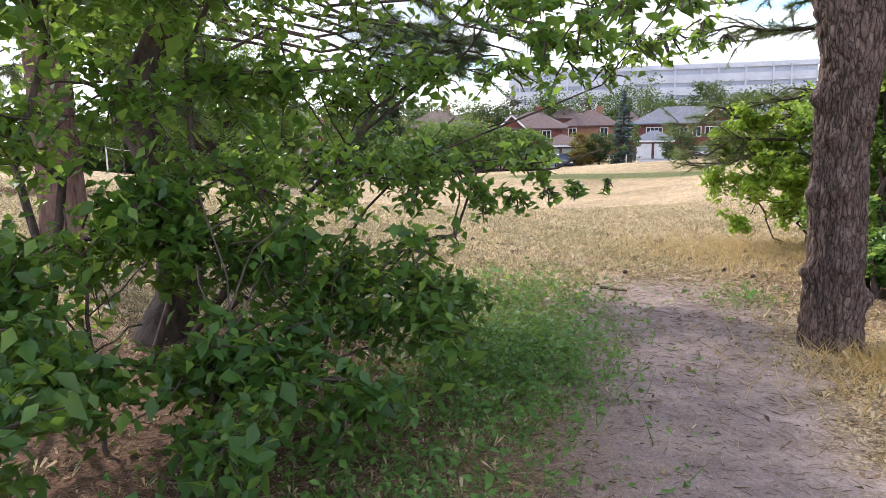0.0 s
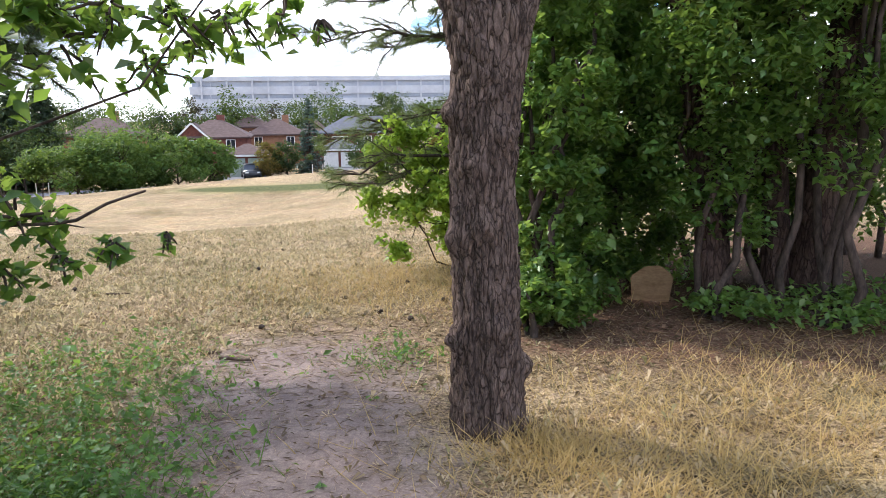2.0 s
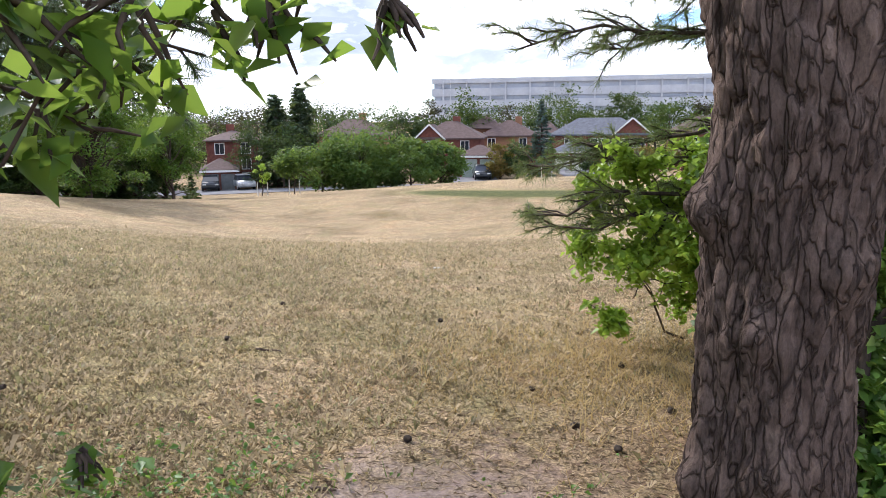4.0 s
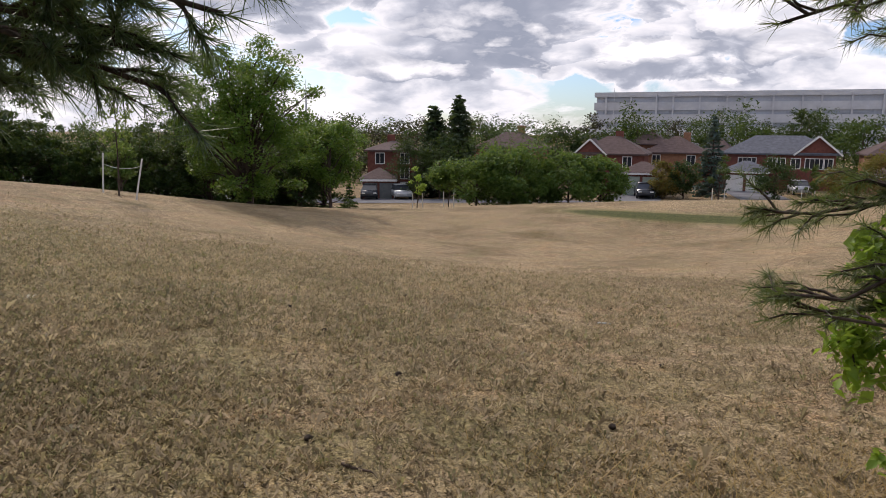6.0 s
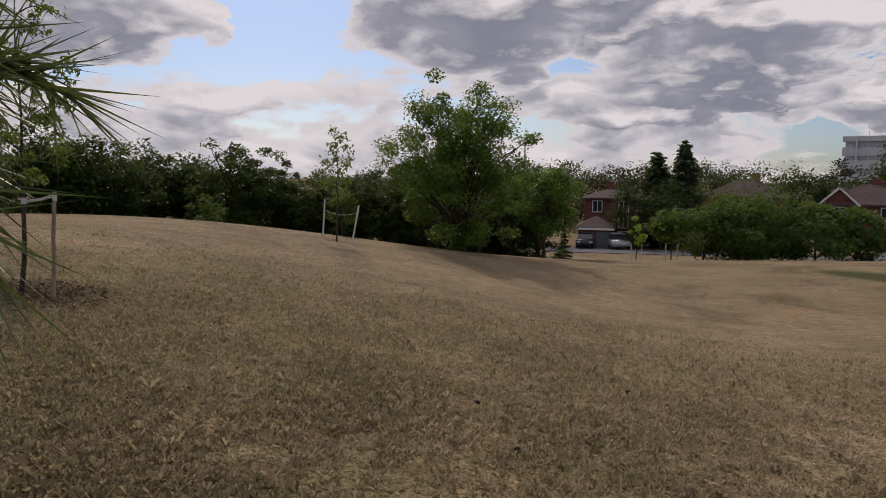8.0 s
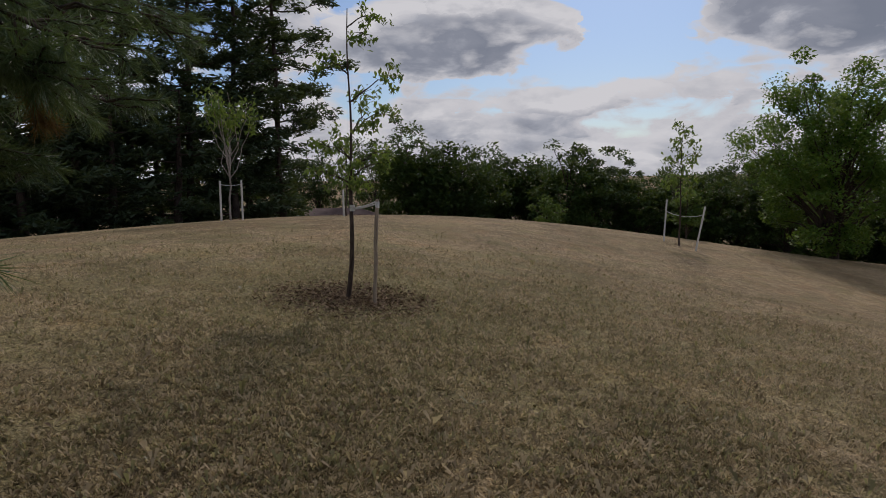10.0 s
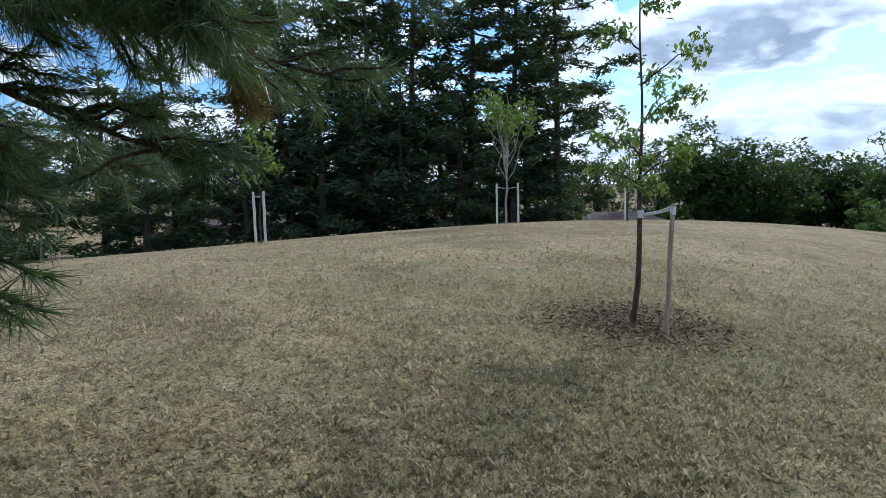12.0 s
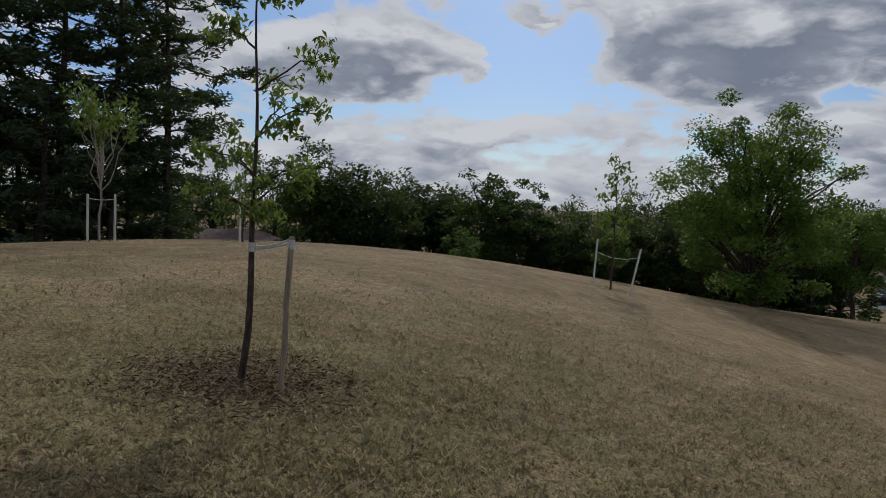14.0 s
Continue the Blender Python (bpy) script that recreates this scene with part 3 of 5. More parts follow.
def near_pine():
    x, y = 2.14, 3.58
    t = thing("pine_tree", (x, y, gz(x, y)), "tall pine with grey-brown plated bark beside the dirt path", "tree")
    spine = [(0, 0, -0.12), (0.0, -0.02, 0.5), (-0.02, -0.02, 1.1), (0.0, -0.04, 1.55), (-0.05, -0.04, 1.78), (-0.13, -0.03, 2.0), (-0.18, -0.03, 2.25), (-0.25, 0.0, 3.0), (-0.2, 0.05, 6.0), (-0.1, 0.1, 9.0)]
    knots = [(3.5, 1.52, 0.055, 0.055), (3.7, 1.0, 0.05, 0.06), (3.5, 0.56, 0.055, 0.05), (-0.2, 0.42, 0.05, 0.05), (4.6, 1.05, 0.04, 0.05), (5.0, 0.62, 0.035, 0.05), (4.3, 1.3, 0.03, 0.04), (5.2, 1.42, 0.035, 0.05)]
    bark_trunk("trunk", spine, [0.155, 0.14, 0.135, 0.14, 0.118, 0.095, 0.09, 0.088, 0.08, 0.05], bark_pine, t, 5, 120, 360, knots, 0.024)
    bark_trunk("second_stem", [(0.02, -0.05, 1.42), (0.075, -0.06, 1.75), (0.13, -0.05, 1.97), (0.19, -0.05, 2.25), (0.35, 0.0, 3.2), (0.5, 0.1, 6.0), (0.6, 0.1, 8.0)], [0.1, 0.112, 0.106, 0.104, 0.1, 0.08, 0.05], bark_pine, t, 6, 70, 170, (), 0.022, 0.0)
    rng = np.random.default_rng(8)
    for k, (a, b, r, n) in enumerate((((0.0, 0, 3.3), (1.4, 1.2, 3.2), 0.035, 22), ((0.0, 0, 3.8), (-1.5, -1.4, 4.1), 0.035, 22), ((0.0, 0, 4.4), (1.5, -1.5, 4.6), 0.03, 22),
                       ((0.0, 0, 4.8), (-1.7, 1.2, 5.1), 0.03, 22), ((0.0, 0, 5.6), (1.2, 1.5, 6.0), 0.03, 22), ((0.0, 0, 6.4), (-1.2, -0.6, 7.0), 0.025, 22), ((0.0, 0, 7.4), (0.7, 0.9, 8.0), 0.02, 20))):
        bough(t, rng, a, b, r, n, 0.5, bark_pine, needle_green)


def bough(parent, rng, a, b, r, twigs, twig_len, bark, mat, sag=0.04, per=34, length=0.12, label="", inner=0.3):
    """One bough of a pine: its wood, and its needles as a part of it."""
    tubes, nodes, ways = Tubes(), [], []
    pine_branch(rng, tubes, nodes, ways, np.array(a, float), np.array(b, float), r, twigs, twig_len, sag, inner)
    w = part("bough", tubes.mesh("bough"), bark, parent)
    part("needles", soup("needles", *needle_tufts(rng, np.array(nodes), np.array(ways), length, per)), mat, w, label, smooth=False)


near_pine()


def path_pine():
    """The pine whose low boughs hang beside the walk."""
    bx, by = -3.9, 4.1
    z = gz(bx, by)
    t = thing("pine_tree", (bx, by, z), "dark green pine with low hanging boughs of long needles", "tree")
    bark_trunk("trunk", [(0, 0, -0.1), (0.02, 0, 2.5), (0.05, 0.05, 5), (0.05, 0.05, 9)], [0.2, 0.16, 0.12, 0.04], bark_red, t, 9, 32, 80)
    rng = np.random.default_rng(12)
    ends = [((3.96, 1.28, 1.79), 2.6, 15), ((3.82, 1.3, 1.74), 2.4, 18), ((3.88, 1.18, 1.84), 2.7, 14), ((3.5, 1.4, 1.56), 2.0, 15), ((3.5, 1.33, 1.66), 2.2, 18), ((3.34, 1.26, 1.73), 2.3, 18),
            ((3.2, 1.38, 1.6), 2.0, 17), ((3.05, 1.3, 1.66), 2.3, 16), ((2.9, 1.4, 1.6), 2.0, 14), ((3.0, 1.2, 1.82), 2.5, 14), ((3.52, 1.25, 1.8), 2.6, 16)]
    ends += [((1.5, 1.5, 1.3), 1.8, 36), ((1.3, 1.4, 1.6), 2.0, 34), ((1.4, 1.3, 1.95), 2.3, 34), ((0.1, 1.55, 1.95), 2.1, 40), ((-0.6, 1.85, 1.9), 2.2, 40), ((-0.3, 1.7, 2.25), 2.6, 40),
             ((-0.9, 2.1, 2.35), 2.6, 34), ((0.6, 1.2, 1.2), 1.6, 36), ((0.6, 1.15, 1.5), 1.8, 36), ((-0.2, 1.4, 1.6), 1.9, 26)]
    ends += [((0.66, 1.2, 1.98), 2.3, 40), ((0.5, 1.4, 2.02), 2.4, 40), ((0.4, 1.6, 1.92), 2.2, 40), ((0.3, 1.75, 2.05), 2.5, 40), ((0.2, 1.5, 2.6), 2.9, 36), ((-1.5, 1.3, 2.0), 2.3, 30), ((-1.4, 0.6, 1.6), 1.7, 24)]
    for k in range(13):
        a, h = 2.4 * k + 0.5, 2.2 + 0.5 * k
        reach = 1.75 * (1 - 0.055 * k)
        ends.append(((math.cos(a) * reach, math.sin(a) * reach - 0.3, h + 0.1), h, 26 - k))
    for b, h, n in ends:
        bough(t, rng, (0.03, 0.02, h), (b[0], b[1], b[2] - z), 0.024, n, 0.22 if b[0] > 3.4 else 0.30, bark_dark, needle_green, 0.03, 40, 0.115, "", 0.7 if b[0] > 2.3 else 0.35)
    bough(t, rng, (-0.5, 1.4, 2.05), (-0.52, 1.5, 1.75), 0.012, 14, 0.14, bark_dark, needle_dead, 0.0, 34, 0.10, "dead rust-brown needles")
    # ten high boughs above the view, added to cast shade on the path
    rng = np.random.default_rng(57)
    for k in range(10):
        h = 3.7 + 0.13 * k
        tip = (rng.uniform(-0.9, 2.2), rng.uniform(1.3, 3.9), h + rng.uniform(-0.1, 0.5))
        bough(t, rng, (0.0, 0.0, h), tip, 0.035, 26, 0.5, bark_pine, needle_green, 0.05, 55, 0.14, "", 0.35)


path_pine()


# ---- shrubs round the start ----
def leaf_shrub_thing(name, base, stems, clouds, leaf, mat, bark, label, seed, stem_r=0.02, count=6000, aspect=0.6, category="shrub", flat=0.7):
    """A shrub: stems given by their tips, and leaf clouds given as centre, radius."""
    rng = np.random.default_rng(seed)
    t = thing(name, base, label, category)
    tubes = Tubes()
    for foot, tip, r in stems:
        p = bend(rng, (*foot, -0.1), tip, 8, 0.05)
        tubes.add(p, np.linspace(r, r * 0.3, 8), 6, 0.05, rng)
        for k in range(5):
            o = p[rng.integers(3, 8)]
            e = o + rng.normal(0, 0.2, 3) + [0, 0, 0.1]
            tubes.add(bend(rng, o, e, 5, 0.06), np.linspace(r * 0.35, 0.004, 5), 4)
    cs = np.array([c[:3] for c in clouds], float)
    rs = np.array([c[3] for c in clouds], float)
    # twigs towards the clouds, with leaves along them
    sub_c, sub_r = [], []
    for c, r in zip(cs, rs):
        for k in range(max(8, int(40 * r))):
            q = c + unit(rng.normal(size=3)) * r * rng.uniform(0.2, 1.0) * [1, 1, 0.85]
            tw = bend(rng, c + (q - c) * 0.2, q + [0, 0, -0.05], 4, 0.08)
            tubes.add(tw, [0.006, 0.005, 0.004, 0.002], 4)
            for o in tw[1:]:
                sub_c.append(o)
                sub_r.append(r * rng.uniform(0.2, 0.42))
    w = np.array(sub_r) ** 1.5
    k = rng.choice(len(sub_c), count, p=w / w.sum())
    d = unit(rng.normal(size=(count, 3))) * (rng.uniform(0, 1, count) ** 0.5)[:, None]
    pts = np.array(sub_c)[k] + d * np.array(sub_r)[k][:, None] * [1, 1, flat]
    part("branchwork", tubes.mesh("branchwork"), bark, t)
    part("foliage", soup("foliage", *leaves(rng, pts, leaf, aspect, 0.45, 0.5)), mat, t, smooth=False)
    return t


B = (-1.5, 2.3)
zb = gz(*B)
# crown clouds of leaves, and sprays of them along boughs: from, to, first and last radius, how many
# the last five clouds hang overhead, above the view, added to shade the start
CL = [(-1.6, 2.2, 2.0, 0.7), (-0.5, 2.5, 3.1, 0.8), (-1.5, 2.0, 3.2, 1.0), (-1.2, 3.2, 2.4, 0.8), (-2.2, 3.0, 1.9, 0.7), (-0.7, 3.2, 1.4, 0.45), (-1.3, 1.3, 1.3, 0.5), (0.5, 2.6, 3.1, 0.7), (-1.0, 0.6, 3.5, 1.1), (0.2, 0.8, 3.7, 1.0), (-1.5, -0.4, 3.3, 1.0), (0.4, -0.8, 3.9, 0.9), (1.2, 0.7, 3.9, 0.8)]
SPRAYS = [((-0.9, 1.8, 1.9), (1.0, 2.9, 1.92), 0.5, 0.26, 6), ((-0.4, 1.2, 2.4), (0.95, 3.0, 2.3), 0.5, 0.36, 5), ((-0.9, 1.6, 1.4), (0.74, 2.88, 1.5), 0.45, 0.24, 7), ((-1.0, 2.6, 1.0), (0.5, 3.0, 0.95), 0.42, 0.24, 5),
          ((0.3, 2.85, 0.8), (0.92, 3.18, 0.86), 0.22, 0.06, 5), ((0.75, 2.8, 1.6), (1.5, 3.2, 1.6), 0.2, 0.08, 6)]
SPRAYS += [((0.8, 1.9, 1.55), (1.3, 1.65, 1.64), 0.18, 0.12, 4), ((-0.66, 1.37, 0.95), (0.06, 2.6, 1.0), 0.36, 0.34, 4), ((-0.9, 1.0, 1.8), (-0.1, 1.5, 1.9), 0.42, 0.33, 3),
           ((0.9, 3.2, 1.46), (1.4, 3.15, 1.68), 0.17, 0.11, 4), ((0.5, 2.2, 1.75), (1.42, 2.95, 1.8), 0.34, 0.12, 5), ((1.05, 2.4, 1.72), (1.32, 2.7, 1.74), 0.15, 0.14, 2)]
SPRAYS += [((-0.9, 1.3, 0.8), (0.25, 1.9, 0.7), 0.4, 0.3, 4), ((-1.2, 0.9, 1.7), (0.2, 1.6, 2.1), 0.45, 0.4, 4)]
for a, b, r0, r1, n in SPRAYS:
    CL += [(*(np.array(a) + (np.array(b) - a) * u), r0 + (r1 - r0) * u) for u in np.linspace(0, 1, n)]
leaf_shrub_thing("leafy_tree", (*B, zb), [((0, 0), (0.2, 0.3, 3.2), 0.15), ((0.1, -0.6), (-0.3, -1.0, 2.4), 0.03), ((0.2, -0.8), (0.6, -1.1, 2.2), 0.025), ((0.3, -0.4), (1.1, -0.5, 2.0), 0.025), ((-0.4, -0.3), (-0.8, -0.2, 2.5), 0.03),
                 ((0.1, 0.1), (2.1, 0.5, 2.0), 0.016), ((0.2, 0.0), (2.1, 0.75, 0.9), 0.018), ((0.1, 0.0), (1.6, 0.2, 1.4), 0.02), ((0.15, 0.1), (2.7, 0.8, 1.72), 0.010)],
                 [(x - B[0], y - B[1], z - zb, r) for x, y, z, r in CL], 0.06, leaf_shrub, bark_dark, "leafy green tree with dark stems overhanging the path", 21, 0.02, 42000, 0.62, "tree")
C = (-0.35, 1.0)
zc = gz(*C)
CL = [(-0.1, 1.3, 0.45, 0.38), (-0.5, 0.8, 0.5, 0.45), (0.1, 1.75, 0.4, 0.32), (-0.9, 0.9, 0.65, 0.5), (-0.4, 1.7, 0.7, 0.42), (-0.35, 0.3, 0.45, 0.32), (-0.75, 1.6, 0.9, 0.45), (0.15, 2.25, 0.45, 0.32), (0.25, 1.35, 0.3, 0.3), (0.05, 0.85, 0.3, 0.3), (0.3, 1.9, 0.35, 0.3), (-0.15, 2.0, 0.5, 0.4), (-0.3, 1.2, 0.35, 0.4), (0.2, 2.6, 0.35, 0.28)]
leaf_shrub_thing("shrub", (*C, zc), [((0, 0), (0.2, 0.3, 0.7), 0.012), ((-0.3, 0.1), (-0.5, 0.2, 0.9), 0.012), ((0.2, 0.4), (0.3, 0.9, 0.6), 0.01)],
                 [(x - C[0], y - C[1], z - zc, r) for x, y, z, r in CL], 0.066, leaf_under_shaded, bark_dark, "low green leafy undergrowth beside the path", 22, 0.012, 7500, 0.55)
D = (2.6, 7.9)
zd = gz(*D)
leaf_shrub_thing("shrub", (*D, zd), [((0, 0), (0.1, 0.1, 1.3), 0.02), ((0.1, 0), (-0.5, -0.1, 1.2), 0.015), ((0, 0.1), (0.5, 0.2, 1.4), 0.015), ((-0.1, 0), (-0.7, -0.2, 0.7), 0.012)],
                 [(-0.4, 0, 1.05, 0.45), (0.1, 0.1, 1.35, 0.5), (-0.6, -0.2, 0.7, 0.35), (0.2, -0.1, 0.7, 0.5), (-0.2, 0, 0.45, 0.35), (0.6, 0.2, 1.1, 0.6), (-0.75, -0.7, 0.35, 0.22), (-0.3, -0.5, 0.8, 0.4), (-0.85, -0.1, 1.15, 0.32), (-0.95, 0.0, 0.75, 0.28), (-0.6, -0.3, 1.35, 0.3)],
                 0.065, leaf_yellow, bark_dark, "bright yellow-green shrub beside the pine", 23, 0.012, 13000, 0.65)


def thicket_pine():
    """A pine among the thicket, with boughs that reach over the grass."""
    bx, by = 3.3, 7.7
    t = thing("pine_tree", (bx, by, gz(bx, by)), "pine with sparse low boughs at the thicket's edge", "tree")
    bark_trunk("trunk", [(0, 0, -0.1), (0.02, 0, 2.5), (0.05, 0.05, 5), (0.05, 0.05, 7)], [0.13, 0.11, 0.08, 0.03], bark_red, t, 14, 28, 70)
    rng = np.random.default_rng(15)
    for b, h, n in (((-2.05, -0.25, 1.0), 1.2, 26), ((-2.1, 0.4, 1.3), 1.3, 26), ((-1.95, 0.2, 0.85), 0.9, 22), ((-1.7, 0.1, 1.5), 1.5, 20), ((-1.8, -0.2, 0.9), 1.0, 18), ((-2.1, -0.5, 2.15), 2.3, 30), ((-1.8, -0.6, 2.5), 2.5, 30),
                    ((-1.5, 0.3, 2.2), 2.3, 26), ((-1.4, -0.4, 2.9), 2.9, 26), ((-1.9, 0.1, 2.7), 2.9, 26), ((-1.3, 0.5, 3.3), 3.3, 22), ((-1.0, -0.8, 3.6), 3.6, 22), ((0.9, 0.9, 3.5), 3.5, 18), ((1.0, -0.9, 4.0), 4.1, 18), ((-0.8, 0.6, 4.6), 4.7, 18), ((0.5, -0.5, 5.6), 5.7, 16), ((-0.4, 0.3, 6.4), 6.5, 14)):
        bough(t, rng, (0.02, 0.0, h), b, 0.022, n, 0.34, bark_dark, needle_pale, 0.03, 30, 0.10)


thicket_pine()


def thicket(name, place, radius, height, count, seed, low=0.0, leaf=0.06, squash=1.0, label="tall dense green thicket of small leaves"):
    """A dense shrub: crowded stems inside and a deep, uneven coat of small leaves."""
    rng = np.random.default_rng(seed)
    t = thing(name, (*place, gz(*place)), label, "shrub", "shrubs of the thicket")
    cl = crown_clumps(rng, 150, (0, 0, (low + height) / 2), (radius, radius * squash, (height - low) / 2), 0.55)
    cl[:, 2] = np.maximum(cl[:, 2], low + 0.12)
    for k in range(5):
        a = rng.uniform(0, 6.28)
        e = cl[rng.integers(0, len(cl))]
        p = bend(rng, (0.25 * math.cos(a), 0.25 * math.sin(a), -0.1), (e[0] * 0.7, e[1] * 0.7, max(e[2], height * 0.6)), 8, 0.04)
        part("stem", Tubes().add(p, np.linspace(0.035, 0.01, 8), 6, 0.05, rng).mesh("stem"), bark_dark, t)
    pts = blob_points(rng, count, cl, rng.uniform(0.14, 0.34, len(cl)) * radius, 0.8)
    pts[:, 2] = np.maximum(pts[:, 2], 0.03)
    part("foliage", soup("foliage", *leaves(rng, pts, leaf, 0.62, 0.35, 0.5)), leaf_hedge, t, smooth=False)


for k, (p, r, h, n, lo, q) in enumerate((((3.25, 6.35), 0.8, 2.6, 20000, 0.0, 1.0), ((3.6, 6.9), 1.2, 5.2, 24000, 0.8, 1.0), ((4.6, 7.3), 1.4, 5.4, 30000, 0.0, 1.0), ((4.6, 5.05), 1.0, 4.6, 24000, 0.95, 0.6), ((5.8, 4.9), 1.1, 4.8, 18000, 1.2, 0.7),
                                      ((6.2, 6.9), 1.4, 5.2, 16000, 0.2, 1.0), ((7.4, 5.6), 1.4, 4.8, 12000, 0.3, 1.0), ((8.3, 3.6), 1.6, 4.8, 10000, 0.0, 1.0), ((2.95, 5.5), 0.42, 3.0, 13000, 0.0, 1.0), ((2.8, 5.2), 0.3, 0.5, 2600, 0.0, 1.0), ((3.75, 6.5), 0.6, 2.4, 12000, 0.1, 0.8), ((5.3, 6.5), 0.9, 3.2, 12000, 0.05, 0.7), ((4.15, 5.4), 0.6, 2.8, 9000, 0.5, 0.6))):
    thicket("thicket_shrub", p, r, h, n, 30 + k, lo, 0.06, q)
for k, (x, y, r) in enumerate(((4.6, 5.0, 0.45), (5.3, 4.9, 0.5), (5.9, 4.6, 0.45), (4.1, 5.2, 0.3), (6.6, 4.5, 0.5))):
    thicket("undergrowth_shrub", (x, y), r, 0.19, 650, 46 + k, 0.0, 0.055, 1.0, "low dark green undergrowth beneath the thicket")
for foot, tip, r, sd in (((4.15, 5.45), (-0.4, 0.5, 3.4), 0.11, 41), ((4.85, 5.5), (0.55, 0.3, 3.6), 0.13, 42), ((4.65, 5.55), (0.0, 0.5, 3.8), 0.09, 43), ((5.0, 5.6), (1.0, 0.6, 3.2), 0.08, 44)):
    t = thing("cedar_tree", (*foot, gz(*foot)), "leaning reddish-brown cedar inside the thicket", "tree", "cedars in the thicket")
    s = np.linspace(0, 1, 6)
    pts = [(tip[0] * u ** 1.4, tip[1] * u, tip[2] * u - 0.1) for u in s]
    bark_trunk("trunk", pts, [r * (1.15 - 0.55 * u) for u in s], bark_cedar, t, sd, 28, 60, (), 0.014, 0.35)
    rng = np.random.default_rng(sd)
    cl = crown_clumps(rng, 40, (tip[0], tip[1], tip[2] + 0.6), (1.0, 1.0, 1.1), 0.4)
    part("crown", soup("crown", *leaves(rng, blob_points(rng, 6000, cl, np.full(40, 0.32)), 0.07, 0.5)), leaf_hedge, t, smooth=False)


def tan_box():
    x, y = 3.80, 5.86
    bm = bmesh.new()
    front = [(-0.15, 0, -0.02), (0.13, 0, -0.03), (0.16, 0, 0.19), (0.06, 0, 0.27), (-0.06, 0, 0.255), (-0.17, 0, 0.17)]
    a = [bm.verts.new(v) for v in front]
    b = [bm.verts.new((v[0] * 0.9, 0.16, v[2] * 0.92)) for v in front]
    bm.faces.new(a)
    bm.faces.new(b[::-1])
    for k in range(6):
        bm.faces.new((a[k], b[k], b[(k + 1) % 6], a[(k + 1) % 6]))
    bmesh.ops.recalc_face_normals(bm, faces=bm.faces)
    bmesh.ops.bevel(bm, geom=bm.edges[:], offset=0.01, segments=2, affect="EDGES")
    ob = part("sandstone_block", bm, box_mat, smooth=False)
    ob.matrix_world = pose(x, y, gz(x, y) + 0.015, -8, 0, -28)
    tagged(ob, "weathered tan sandstone block under the thicket", "stone")


tan_box()


# ---- young trees with stakes ----
def stake(parent, foot, top, r=0.022, mat=stake_wood, label=""):
    rng = np.random.default_rng(int(abs(foot[0] * 100) + 7))
    p = bend(rng, foot, top, 6, 0.004)
    tb = Tubes().add(p, [r * 1.05, r, r, r, r, r * 0.95], 9, 0.03, rng)
    tb.add(np.array([top, (top[0], top[1], top[2] + 0.004)]), [r * 0.95, 0.001], 9)
    return part("stake", tb.mesh("stake"), mat, parent, label)


def strap(parent, a, b, sag=-0.05):
    rng = np.random.default_rng(4)
    return part("strap", Tubes().add(bend(rng, a, b, 7, 0.0, sag), [0.008] * 7, 5).mesh("strap"), strap_mat, parent, "pale rubber tie strap")


def mulch_ring(parent, r, seed, n=500):
    rng = np.random.default_rng(seed)
    bm = bmesh.new()
    bmesh.ops.create_circle(bm, cap_ends=True, segments=40, radius=r)
    bmesh.ops.subdivide_edges(bm, edges=bm.edges[:], cuts=0)
    for v in bm.verts:
        v.co *= 0.86 + 0.2 * noise.noise(v.co * 2.6 + Vector((seed, 0, 0)))
    bmesh.ops.inset_region(bm, faces=bm.faces[:], thickness=r * 0.35)
    for f in bm.faces:
        for v in f.verts:
            q = math.hypot(v.co.x, v.co.y) / r
            w = parent.matrix_world.translation
            v.co.z = gz(w.x + v.co.x, w.y + v.co.y) - w.z + (0.03 if q < 0.7 else -0.03)
    part("mulch_bed", bm, mulch_mat, parent, "round bed of brown wood mulch")
    d = rng.normal(size=(n, 2)) * r * 0.5
    d = d[np.hypot(d[:, 0], d[:, 1]) < r * 1.12]
    w = parent.matrix_world.translation
    z = ground_z(w.x + d[:, 0], w.y + d[:, 1]) - w.z + 0.035
    v, f = leaves(rng, np.column_stack([d, z]), 0.05, 0.34, 0.0, 0.6)
    ob = part("wood_mulch", soup("wood_mulch", v, f), chip_mat, parent, "loose brown wood chips", smooth=False)
    tagged(ob, kind="stuff")


